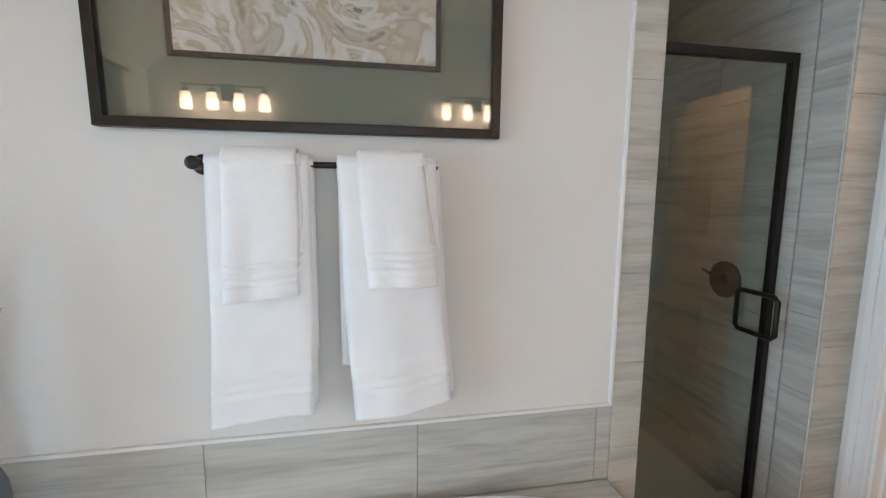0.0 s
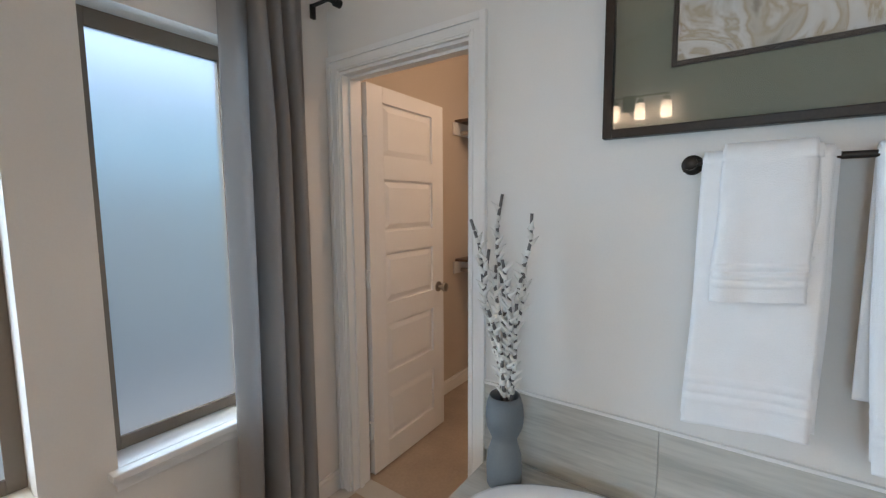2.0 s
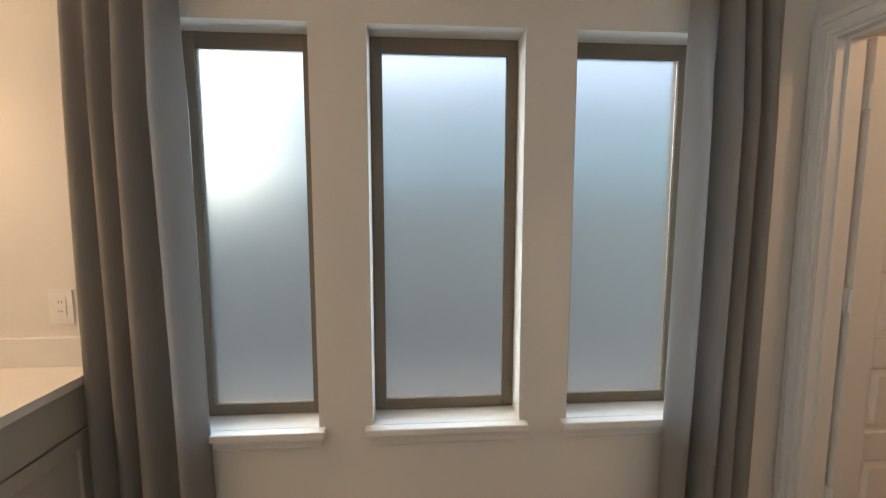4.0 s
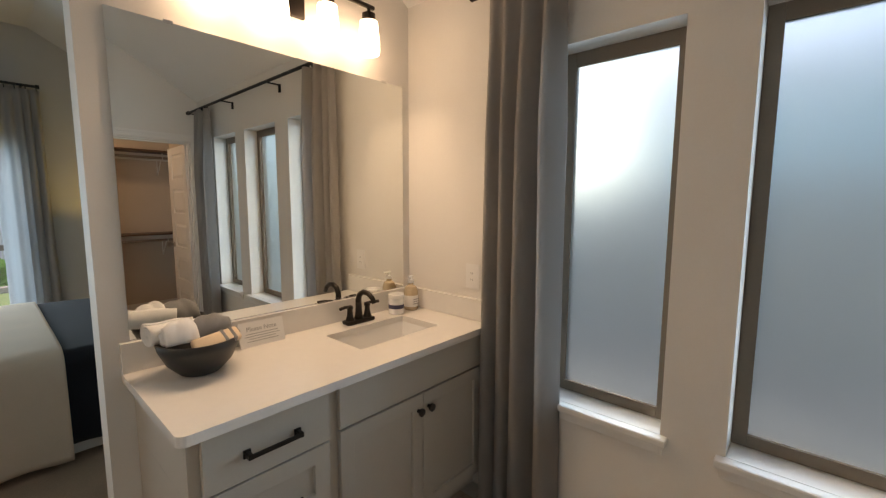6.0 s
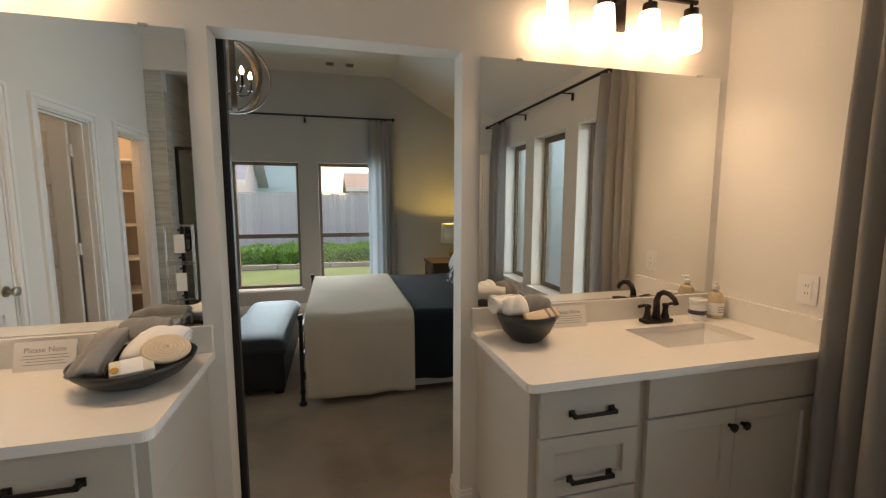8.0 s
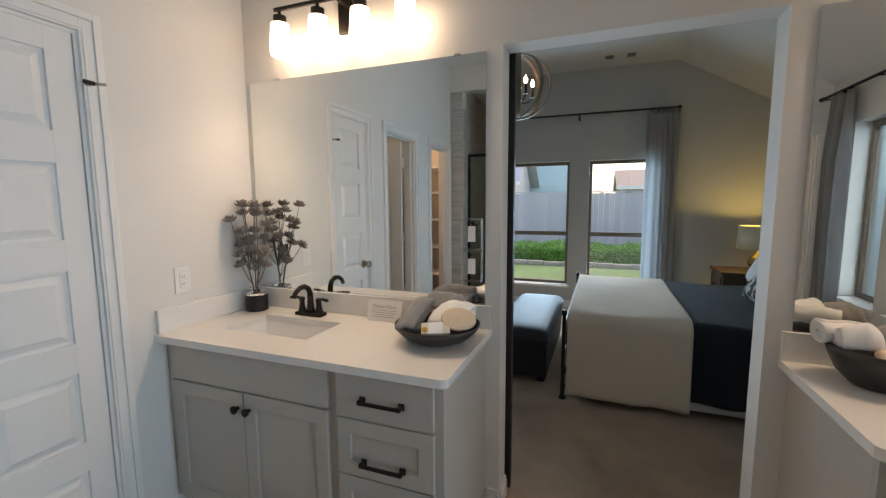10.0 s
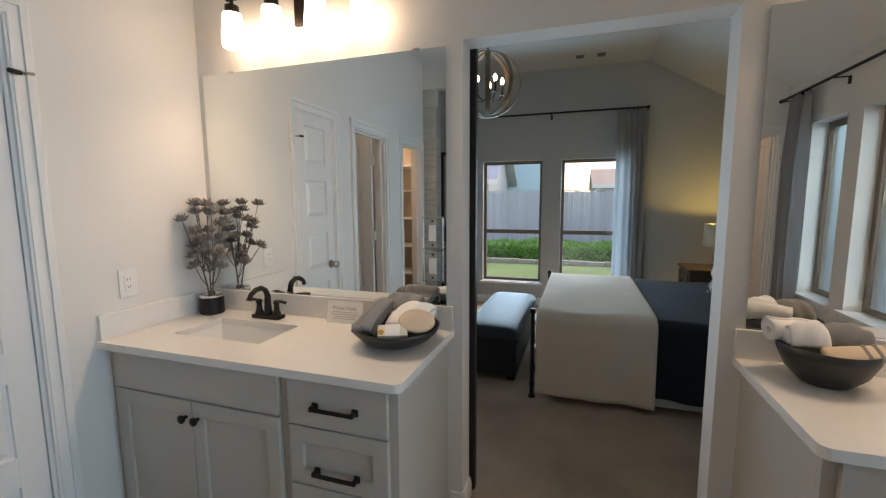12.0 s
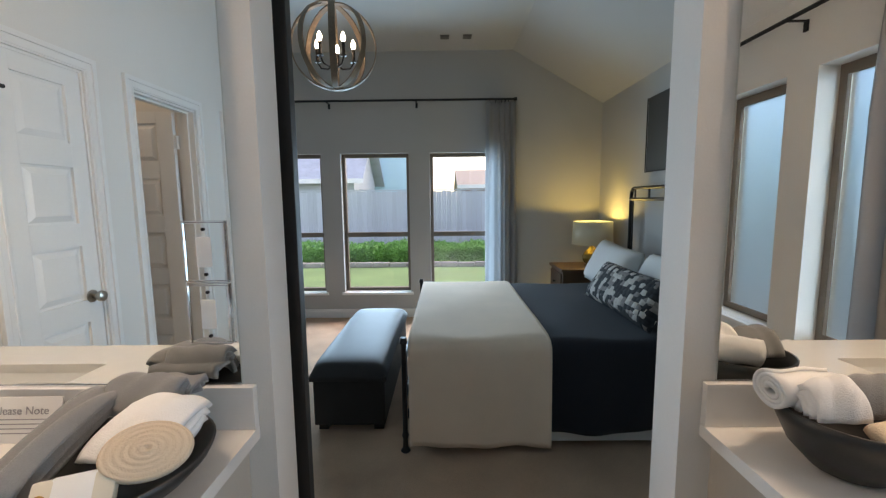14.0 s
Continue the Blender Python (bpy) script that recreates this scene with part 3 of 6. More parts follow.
def closet_shelf(z, x0, x1, yback, depth=0.32):
    s = thing("closet_shelf", (x0, yback, z), "white closet shelf with a hanging rod below", "shelf", "closet shelves")
    w = x1 - x0
    part("board", b(0, 0, 0, w, depth, 0.02, 0.002), WOOD, s)
    part("cleat", b(0, 0, -0.09, w, 0.018, -0.001), TRIM, s, "white painted cleat")
    part("side_cleat", b(w - 0.018, 0.019, -0.09, w - 0.0005, depth + 0.03, -0.001), TRIM, s, "white painted end cleat")
    part("rod", tube(bmesh.new(), [(0.02, depth - 0.06, -0.07), (w - 0.02, depth - 0.06, -0.07)], 0.016, 12), NICKEL, s, "metal hanging rod", smooth="auto")
    for x in (0.15, w / 2, w - 0.15):
        bm = bmesh.new()
        tube(bm, [(x, 0.012, -0.28), (x, 0.05, -0.24), (x, depth - 0.05, -0.02)], 0.007, 8)
        tube(bm, [(x, 0.012, -0.28), (x, 0.012, -0.002)], 0.007, 8)
        tube(bm, [(x, depth - 0.05, -0.01)] + [(x, depth - 0.06 + 0.022 * math.cos(a), -0.07 + 0.022 * math.sin(a)) for a in np.linspace(0.6, -3.1, 8)], 0.005, 8)
        part("bracket", bm, TRIM, s, "white bent bracket")
    return s


closet_shelf(2.05, -0.4, 1.926, -3.078)
closet_shelf(1.01, -0.4, 1.926, -3.078)


def side_shelf(z):
    s = thing("closet_shelf", (-3.28, -2.59, z), "white shelf board in the linen closet", "shelf", "linen shelves")
    part("board", b(0, 0, 0, 0.95, 0.5, 0.02, 0.002), TRIM, s)
    return s


for z in (0.35, 0.75, 1.15, 1.55, 1.9):
    side_shelf(z)
# point lamps added to brighten the side rooms, no fixtures seen
point_lamp("closet_ceiling_light", (0.5, -2.4, 2.45), 4.2, (1.0, 0.83, 0.66), 0.12)
point_lamp("linen_ceiling_light", (-2.5, -1.4, 2.45), 7, (1.0, 0.83, 0.66), 0.1)
point_lamp("toilet_ceiling_light", (-2.9, 0.1, 2.45), 1.4, (1, 0.88, 0.72), 0.1)


# ---- windows ----
def frosted_window(name, y0, y1, z0, z1):
    w = thing(name, (RIGHT + 0.125, (y0 + y1) / 2, z0), "tall frosted window in a dark taupe frame", "window", "bathroom windows")
    w["kind"] = "structure"
    hw, h = (y1 - y0) / 2, z1 - z0
    bm = bmesh.new()
    for o, t0, t1 in ((0.0, 0.0, 0.05), (0.028, -0.014, 0.0)):
        f = 0.032 if o == 0 else 0.045
        box(bm, t0, -hw, 0, t1, -hw + f, h, 0.002)
        box(bm, t0, hw - f, 0, t1, hw, h, 0.002)
        box(bm, t0, -hw + f, 0, t1, hw - f, f, 0.002)
        box(bm, t0, -hw + f, h - f - 0.012, t1, hw - f, h, 0.002)
    part("window_frame", bm, WINFRAME, w)
    part("pane", b(0.018, -hw + 0.033, 0.033, 0.024, hw - 0.033, h - 0.045), FROST, w, "frosted glass pane")
    s = bmesh.new()
    box(s, -0.17, -hw - 0.028, -0.03, -0.125, hw + 0.028, -0.002, 0.006)
    box(s, -0.127, -hw + 0.001, -0.03, -0.001, hw - 0.001, -0.002)
    part("window_sill", s, TRIM, w, "white painted sill with ears")
    s = bmesh.new()
    box(s, -0.14, -hw - 0.012, -0.075, -0.125, hw + 0.012, -0.031, 0.004)
    box(s, -0.15, -hw - 0.02, -0.045, -0.14, hw + 0.02, -0.031, 0.003)
    part("apron", s, TRIM, w, "white apron moulding")
    return w


for i, (a, c, p, q) in enumerate(WIN):
    frosted_window("window_%d" % (i + 1), a, c, p + 0.031, q)


def bedroom_window(name, x0, x1):
    z0, z1 = 0.31, 1.935
    w = thing(name, ((x0 + x1) / 2, BED1, z0), "single-hung window with a dark frame looking on the garden", "window", "bedroom windows")
    w["kind"] = "structure"
    hw, h = (x1 - x0) / 2, z1 - z0
    bm = bmesh.new()
    for a in (-hw, hw - 0.035):
        box(bm, a, 0.08, 0, a + 0.035, 0.14, h, 0.002)
    box(bm, -hw + 0.035, 0.08, 0, hw - 0.035, 0.14, 0.04, 0.002)
    box(bm, -hw + 0.035, 0.08, h - 0.04, hw - 0.035, 0.14, h, 0.002)
    part("window_frame", bm, WINFRAME, w)
    part("sash_rail", b(-hw + 0.035, 0.085, 0.655, hw - 0.035, 0.13, 0.71, 0.002), WINFRAME, w, "dark meeting rail")
    part("sash_latch", b(-0.04, 0.068, 0.66, 0.04, 0.084, 0.685, 0.003), WINFRAME, w)
    for a, c in ((0.041, 0.654), (0.711, h - 0.041)):
        g = part("pane", b(-hw + 0.036, 0.105, a, hw - 0.036, 0.109, c), CLEAR, w, "clear glass pane")
        g.visible_shadow = False
    part("window_sill", b(-hw - 0.03, -0.03, -0.03, hw + 0.03, -0.0005, 0.0, 0.005), TRIM, w, "white painted sill")
    part("inner_sill", b(-hw + 0.001, 0.001, 0.0005, hw - 0.001, 0.079, 0.006), TRIM, w)
    return w


for i, (a, c) in enumerate(((-2.375, -1.60), (-1.375, -0.588), (-0.345, 0.43))):
    bedroom_window("window_%d" % (i + 4), a, c)


# ---- curtains ----
def curtain(name, u0, u1, fixed, z0, z1, axis, mat, label, folds=6, amp=0.035, sway=0.0, seed=0.0):
    """Pinch-pleated cloth hanging along axis from u0 to u1, in uneven soft folds."""
    c = thing(name, (fixed, (u0 + u1) / 2, z0) if axis == "y" else ((u0 + u1) / 2, fixed, z0), label, "curtain", "curtains")
    hw, h = (u1 - u0) / 2, z1 - z0

    def fn(u, v):
        low = 1 - v
        a = 2 * math.pi * folds * (u + 0.045 * math.sin(6.3 * u + seed * 2) + 0.02 * low * math.sin(11 * u + seed)) + seed
        # folds are tight at the heading and open out below
        grow = 0.45 + 0.55 * min(1, low * 4)
        size = amp * grow * (0.75 + 0.35 * math.sin(4.1 * u + seed * 3)) * (1 - 0.18 * math.sin(3 * v + 4 * u))
        d = size * (math.sin(a) + 0.22 * math.sin(2 * a + 1.3 + 2 * low)) + 0.006 * math.sin(3.1 * v + 9 * u + seed)
        s = hw * (2 * u - 1) * (0.9 + sway * 2 * low) + 0.4 * size * math.cos(a + 0.5) + 0.01 * math.sin(2.4 * v + seed) * low
        return Vector((d, s, h * v)) if axis == "y" else Vector((s, d, h * v))
    part("cloth", sheet(bmesh.new(), fn, folds * 20, 40), mat, c, smooth=True, solid=0.003)
    n = folds
    for k in range(n):
        p = fn((k + 0.5) / n, 1.0)
        part("pleat_clip", lathe(bmesh.new(), [(0.019, -0.003), (0.019, 0.003)], 14, (p.x if axis == "x" else 0, p.y if axis == "y" else 0, h + 0.004), "y" if axis == "y" else "x"), BLACK, c, "black curtain ring")
    return c


curtain("curtain", 0.80, 1.185, 1.680, 0.015, 2.315, "y", CURTAIN, "grey linen curtain drawn aside by the vanity", 4, 0.05, 0.04, 0.4)
curtain("curtain", -1.265, -0.885, 1.675, 0.015, 2.315, "y", CURTAIN, "grey linen curtain drawn aside by the closet door", 4, 0.05, 0.04, 2.0)
curtain("curtain", 0.28, 0.66, BED1 - 0.09, 0.012, 2.47, "x", SHEER, "pale grey sheer curtain drawn aside in the bedroom", 5, 0.03, 0.03, 1.0)


def curtain_rod(p, q, brackets, axis, wall_at):
    r = thing("curtain_rod", p, "black metal curtain rod with end caps", "curtain rod", "curtain rods")
    v = Vector(q) - Vector(p)
    d = v.normalized()
    part("pole", tube(bmesh.new(), [(0, 0, 0), v], 0.012, 12), BLACK, r, smooth="auto")
    for e in ((0, 0, 0), v):
        s = d * (0.03 if Vector(e).length > 0 else -0.03)
        part("finial", tube(bmesh.new(), [e, Vector(e) + s], 0.019, 12), BLACK, r)
    for t in brackets:
        c = v * t
        bm = bmesh.new()
        if axis == "x":
            box(bm, c.x - 0.014, c.y - 0.008, -0.02, wall_at - p[0] - 0.001, c.y + 0.008, -0.012)
            box(bm, wall_at - p[0] - 0.012, c.y - 0.012, -0.07, wall_at - p[0] - 0.001, c.y + 0.012, -0.011)
        else:
            box(bm, c.x - 0.008, c.y - 0.014, -0.02, c.x + 0.008, wall_at - p[1] - 0.001, -0.012)
            box(bm, c.x - 0.012, wall_at - p[1] - 0.012, -0.07, c.x + 0.012, wall_at - p[1] - 0.001, -0.011)
        part("bracket", bm, BLACK, r)
    return r


curtain_rod((1.675, -1.42, 2.335), (1.675, 1.23, 2.335), (0.02, 0.33, 0.66, 0.98), "x", RIGHT)
curtain_rod((-2.6, 5.61, 2.50), (0.605, 5.61, 2.50), (0.03, 0.35, 0.66, 0.97), "y", BED1)


# ---- vanities ----
def front_panel(bm, x0, x1, z0, z1, y, shaker):
    """A drawer or door front that faces -y; y is its back."""
    t = 0.02
    if not shaker:
        return box(bm, x0, y - t, z0, x1, y, z1, 0.003)
    f = 0.055
    rings = []
    for i, yy in ((0, y), (0, y - t + 0.002), (0.002, y - t), (f, y - t), (f + 0.002, y - t + 0.002), (f + 0.003, y - 0.009)):
        rings.append([bm.verts.new(p) for p in ((x0 + i, yy, z0 + i), (x1 - i, yy, z0 + i), (x1 - i, yy, z1 - i), (x0 + i, yy, z1 - i))])
    for p, q in zip(rings, rings[1:]):
        for i in range(4):
            bm.faces.new((p[i], p[(i + 1) % 4], q[(i + 1) % 4], q[i]))
    bm.faces.new(rings[0])
    bm.faces.new(rings[-1])
    return bm


def bar_pull(x0, x1, z, y):
    """A straight square bar on two flared posts."""
    bm = bmesh.new()
    box(bm, x0 - 0.004, y - 0.034, z - 0.006, x1 + 0.004, y - 0.023, z + 0.006, 0.003)
    for x in (x0, x1):
        box(bm, x - 0.007, y - 0.032, z - 0.008, x + 0.007, y, z + 0.008, 0.003)
        box(bm, x - 0.011, y - 0.007, z - 0.012, x + 0.011, y, z + 0.012, 0.002)
    return bm


def vanity(x0, width, s):
    """u runs from the doorway end away from the door; s = 1 to +x, -1 to -x."""
    def X(a, c):
        return (a, c) if s > 0 else (-c, -a)
    v = thing("vanity_cabinet", (x0, FRONT, 0), "greige painted shaker vanity with drawers and two doors", "vanity", "vanity cabinets")
    fy = 1.205 - FRONT + 0.02
    bm = bmesh.new()
    a, c = X(0.03, width)
    box(bm, a, fy, 0.10, c, -0.001, 0.64)
    part("face_frame", b(a, fy, 0.6405, c, fy + 0.02, COUNTER - 0.032), CABINET, v)
    a, c = X(0.03, 0.05)
    part("side_panel", b(a, fy + 0.0205, 0.6405, c, -0.001, COUNTER - 0.032), CABINET, v)
    a, c = X(0.05, width)
    part("toe_kick", b(a, fy + 0.06, 0.0, c, -0.001, 0.0995), CABINET, v)
    part("body", bm, CABINET, v)
    for z0, z1, sh in ((0.656, 0.826, False), (0.436, 0.65, True), (0.125, 0.43, True)):
        a, c = X(0.06, 0.443)
        d = part("drawer", front_panel(bmesh.new(), a, c, z0, z1, fy - 0.001, sh), CABINET, v)
        m = (a + c) / 2
        part("handle", bar_pull(m - 0.077, m + 0.077, (z0 + z1) / 2 - 0.006 if not sh else z1 - 0.15 + 0.0, fy - 0.021), BRONZE, d, "dark bronze bar pull")
    a, c = X(0.485, width - 0.045)
    part("false_front", front_panel(bmesh.new(), a, c, 0.672, 0.83, fy - 0.001, False), CABINET, v)
    mid = (0.485 + width - 0.045) / 2
    for p, q, k in ((0.485, mid - 0.002, mid - 0.03), (mid + 0.002, width - 0.045, mid + 0.03)):
        a, c = X(p, q)
        d = part("door", front_panel(bmesh.new(), a, c, 0.125, 0.664, fy - 0.001, True), CABINET, v)
        bm = bmesh.new()
        y = fy - 0.021
        lathe(bm, [(0.008, y), (0.007, y - 0.012), (0.016, y - 0.018), (0.017, y - 0.026), (0.010, y - 0.031)], 16, (s * k, 0, 0.598), "y")
        part("knob", bm, BRONZE, d, "dark bronze round knob", smooth="auto")

    t = thing("countertop", (x0, FRONT, COUNTER - 0.03), "white quartz countertop with an undermount sink", "countertop", "countertops")
    y0 = 1.172 - FRONT
    u0, u1, b0, b1 = 0.685, 1.135, 1.35 - FRONT, 1.60 - FRONT
    bm = bmesh.new()
    # outline with a rounded free corner and softened edge, and the sink cut-out
    r = 0.028
    pts = [(width, -0.001), (0.0, -0.001)] + [(r - r * math.cos(g), y0 + r - r * math.sin(g)) for g in np.linspace(0, math.pi / 2, 7)] + [(width, y0)]
    hole = [(u0, b0), (u1, b0), (u1, b1), (u0, b1)]
    loops = {}
    for key, ring in (("o", pts), ("h", hole)):
        for z in (0.0, 0.03):
            vs = [bm.verts.new((s * x, y, z)) for x, y in ring]
            loops[key, z] = (vs, [bm.edges.new((vs[i], vs[(i + 1) % len(vs)])) for i in range(len(vs))])
        lo, hi = loops[key, 0.0][0], loops[key, 0.03][0]
        for i in range(len(ring)):
            k = (i + 1) % len(ring)
            bm.faces.new((lo[i], lo[k], hi[k], hi[i]))
    for z in (0.0, 0.03):
        bmesh.ops.triangle_fill(bm, use_beauty=True, edges=loops["o", z][1] + loops["h", z][1])
    part("slab", bm, QUARTZ, t)
    a, c = X(0.0, width)
    part("backsplash", b(a, -0.021, 0.0305, c, -0.001, 0.135, 0.002), QUARTZ, t)
    a, c = X(width - 0.02, width - 0.0005)
    part("side_splash", b(a, y0 + 0.012, 0.0305, c, -0.0215, 0.135, 0.002), QUARTZ, t)
    # sink bowl
    bm = bmesh.new()
    a, c = X(u0, u1)
    rings = []
    for inset, z in ((-0.012, -0.001), (-0.003, -0.001), (0.012, -0.06), (0.03, -0.125), (0.06, -0.14), (0.10, -0.143)):
        rings.append([bm.verts.new(q) for q in ((a + inset, b0 + inset, z), (c - inset, b0 + inset, z), (c - inset, b1 - inset, z), (a + inset, b1 - inset, z))])
    for p, q in zip(rings, rings[1:]):
        for i in range(4):
            bm.faces.new((p[i], p[(i + 1) % 4], q[(i + 1) % 4], q[i]))
    bm.faces.new(rings[-1])
    sk = part("sink", bm, CERAMIC, t, "white rectangular undermount sink", solid=0.008)
    part("drain", lathe(bmesh.new(), [(0.022, -0.143), (0.022, -0.136), (0.012, -0.134)], 16, ((a + c) / 2, (b0 + b1) / 2, 0)), BRONZE, sk)
    part("overflow", lathe(bmesh.new(), [(0.009, b0 + 0.011), (0.009, b0 + 0.017)], 12, ((a + c) / 2, 0, -0.045), "y"), BRONZE, sk)

    # faucet
    fx = x0 + s * (u0 + u1) / 2
    fa = thing("faucet", (fx, 1.665, COUNTER), "oil-rubbed bronze two-handle centerset faucet", "faucet", "faucets")
    bm = bmesh.new()
    box(bm, -0.078, -0.028, 0.0, 0.078, 0.028, 0.02, 0.008)
    part("base_plate", bm, BRONZE, fa, smooth="auto")
    bm = bmesh.new()
    lathe(bm, [(0.024, 0.018), (0.018, 0.04), (0.015, 0.07), (0.0145, 0.10)], 18)
    tube(bm, [(0, 0, 0.09), (0, 0, 0.115), (0, -0.012, 0.14), (0, -0.04, 0.155), (0, -0.075, 0.152), (0, -0.105, 0.135), (0, -0.118, 0.112)], 0.0145, 14, 0.011)
    part("spout", bm, BRONZE, fa, smooth=True)
    for g in (-1, 1):
        bm = bmesh.new()
        lathe(bm, [(0.022, 0.018), (0.014, 0.045), (0.012, 0.07), (0.016, 0.078), (0.014, 0.088), (0.004, 0.092)], 16, (g * 0.051, 0, 0))
        h = part("handle_base", bm, BRONZE, fa, smooth="auto")
        part("lever", tube(bmesh.new(), [(g * 0.051, 0, 0.083), (g * 0.075, -0.004, 0.088), (g * 0.112, -0.012, 0.086)], 0.0065, 10, 0.008), BRONZE, h, smooth=True)
    part("lift_rod", tube(bmesh.new(), [(0, 0.02, 0.018), (0, 0.02, 0.11)], 0.003, 8), BRONZE, fa)


vanity(0.433, RIGHT - 0.433, 1)
vanity(-0.613, -0.613 - LEFT, -1)


def vanity_mirror(x0, x1):
    m = thing("vanity_mirror", ((x0 + x1) / 2, FRONT, 0.976), "large frameless mirror standing on the backsplash", "mirror", "vanity mirrors")
    hw, h = (x1 - x0) / 2, 2.048 - 0.976
    part("glass", b(-hw, -0.008, 0, hw, -0.002, h), MIRROR, m, "silvered mirror glass")
    for x in (-hw * 0.72, hw * 0.8):
        part("clip", b(x - 0.014, -0.011, h - 0.004, x + 0.014, -0.001, h + 0.006), CHROME, m, "small mirror clip")
    part("bottom_channel", b(-hw, -0.012, -0.006, hw, -0.001, -0.0005), CHROME, m)
    return m


vanity_mirror(0.462, 1.713)
vanity_mirror(-1.92, -0.645)


def vanity_light(xs):
    c = sum(xs) / 4
    v = thing("vanity_light", (c, FRONT, 2.30), "four-light bath bar with lit frosted glass shades", "wall lamp", "vanity lights")
    part("wall_plate", b(-0.06, -0.02, -0.09, 0.06, -0.001, 0.06, 0.004), BRONZE, v)
    part("stem", b(-0.012, -0.10, 0.014, 0.012, -0.02, 0.034, 0.003), BRONZE, v)
    part("bar", b(xs[0] - c - 0.03, -0.112, 0.02, xs[3] - c + 0.03, -0.096, 0.036, 0.003), BRONZE, v)
    for x in xs:
        bm = bmesh.new()
        lathe(bm, [(0.008, 0.02), (0.008, 0.0), (0.03, -0.004), (0.03, -0.03), (0.026, -0.034)], 20, (x - c, -0.104, 0))
        h = part("holder", bm, BRONZE, v, smooth="auto")
        bm = bmesh.new()
        lathe(bm, [(0.026, -0.035), (0.041, -0.039), (0.0445, -0.085)], 24, (x - c, -0.104, 0))
        part("shade_top", bm, BULBTOP, h, "frosted glass shade", smooth="auto")
        bm = bmesh.new()
        lathe(bm, [(0.0445, -0.0855), (0.0475, -0.12), (0.049, -0.165), (0.045, -0.180), (0.038, -0.184), (0.02, -0.18)], 24, (x - c, -0.104, 0))
        part("shade", bm, BULB, h, "lit frosted glass shade", smooth="auto")
        # the bulb's light out of the open end of the shade
        d = bpy.data.lights.new("shade_light", "SPOT")
        d.energy, d.color, d.shadow_soft_size, d.spot_size, d.spot_blend = 1.9, (1.0, 0.86, 0.68), 0.012, radians(140), 1.0
        new("shade_light", d).location = (x, FRONT - 0.104, 2.100)
    return v


vanity_light([0.755, 0.976, 1.202, 1.42])
vanity_light([-1.62, -1.405, -1.185, -0.967])


# ---- tub wall ----
DECK, SPLASH = 0.50, 0.765
TX0, TX1, TY1 = -0.945, 0.885, -0.47
bm = bmesh.new()
TCX, TCY = -0.05, -0.95
for q in ((TX0, BACK, TCX - 0.70, TY1), (TCX + 0.70, BACK, TX1, TY1), (TCX - 0.70, BACK, TCX + 0.70, TCY - 0.36), (TCX - 0.70, TCY + 0.36, TCX + 0.70, TY1)):
    box(bm, q[0], q[1], 0, q[2], q[3], DECK - 0.011)
setting("tub_deck_base", bm, GROUT, "tiled apron and deck round the bathtub", "tub deck")


def tile_run(parent_name, label, origin, du, dv, nrm, nu, nv, tw, th, gap=0.0016, thick=0.009, stagger=0.0, wmax=None):
    """Tiles on a face: origin, unit vectors along and up, outward normal; counts and sizes."""
    base = new(parent_name)
    tagged(base, label, "tiling", kind="structure")
    o, du, dv, nrm = Vector(origin), Vector(du), Vector(dv), Vector(nrm)
    base.location = o
    cache = {}
    wmax = wmax or nu * tw
    for j in range(nv):
        u = -stagger * tw * (j % 2)
        while u < wmax - 0.001:
            a, c = max(0, u), min(u + tw, wmax)
            key = round(c - a, 3)
            if key > 0.012:
                if key not in cache:
                    bt = bmesh.new()
                    box(bt, gap / 2, gap / 2, 0, key - gap / 2, th - gap / 2, thick, 0.001)
                    me = bpy.data.meshes.new("tile")
                    bt.to_mesh(me)
                    bt.free()
                    me.materials.append(TILE)
                    cache[key] = me
                t = new("tile", cache[key])
                t.parent = base
                m = Matrix((du, dv, nrm)).transposed().to_4x4()
                m.translation = du * a + dv * (j * th)
                t.matrix_basis = m
            u += tw
    return base


# upstand of one course behind the tub, deck and apron
tile_run("tile_upstand", "grey striated stone-look tile course above the bathtub", (0.935, BACK + 0.001, DECK), (-1, 0, 0), (0, 0, 1), (0, 1, 0), 4, 1, 0.61, SPLASH - DECK, wmax=0.935 + 0.95)
tile_run("tile_deck", "grey stone-look tiles on the tub deck", (TX0, BACK + 0.012, DECK - 0.01), (1, 0, 0), (0, 1, 0), (0, 0, 1), 3, 1, 0.61, 0.10, wmax=TX1 - TX0)
tile_run("tile_deck", "grey stone-look tiles on the tub deck", (0.655, BACK + 0.112, DECK - 0.01), (1, 0, 0), (0, 1, 0), (0, 0, 1), 1, 2, 0.23, 0.43, wmax=0.23)
tile_run("tile_deck", "grey stone-look tiles on the tub deck", (TX0, BACK + 0.112, DECK - 0.01), (1, 0, 0), (0, 1, 0), (0, 0, 1), 1, 2, 0.2, 0.43, wmax=0.19)
tile_run("tile_apron", "grey stone-look tiles on the tub apron", (TX1, TY1 + 0.001, 0), (-1, 0, 0), (0, 0, 1), (0, 1, 0), 3, 2, 0.61, 0.25, wmax=TX1 - TX0)
setting("tile_edge_trim", b(-0.95, BACK + 0.0005, SPLASH + 0.0005, 0.935, BACK + 0.013, SPLASH + 0.011, 0.002), TRIM, "thin white edge strip on the tile course", "trim")
setting("tile_edge_trim_upright", b(-0.9495, BACK + 0.0005, SPLASH + 0.012, -0.939, BACK + 0.014, 2.75, 0.002), TRIM, "thin white edge strip beside the shower", "trim")


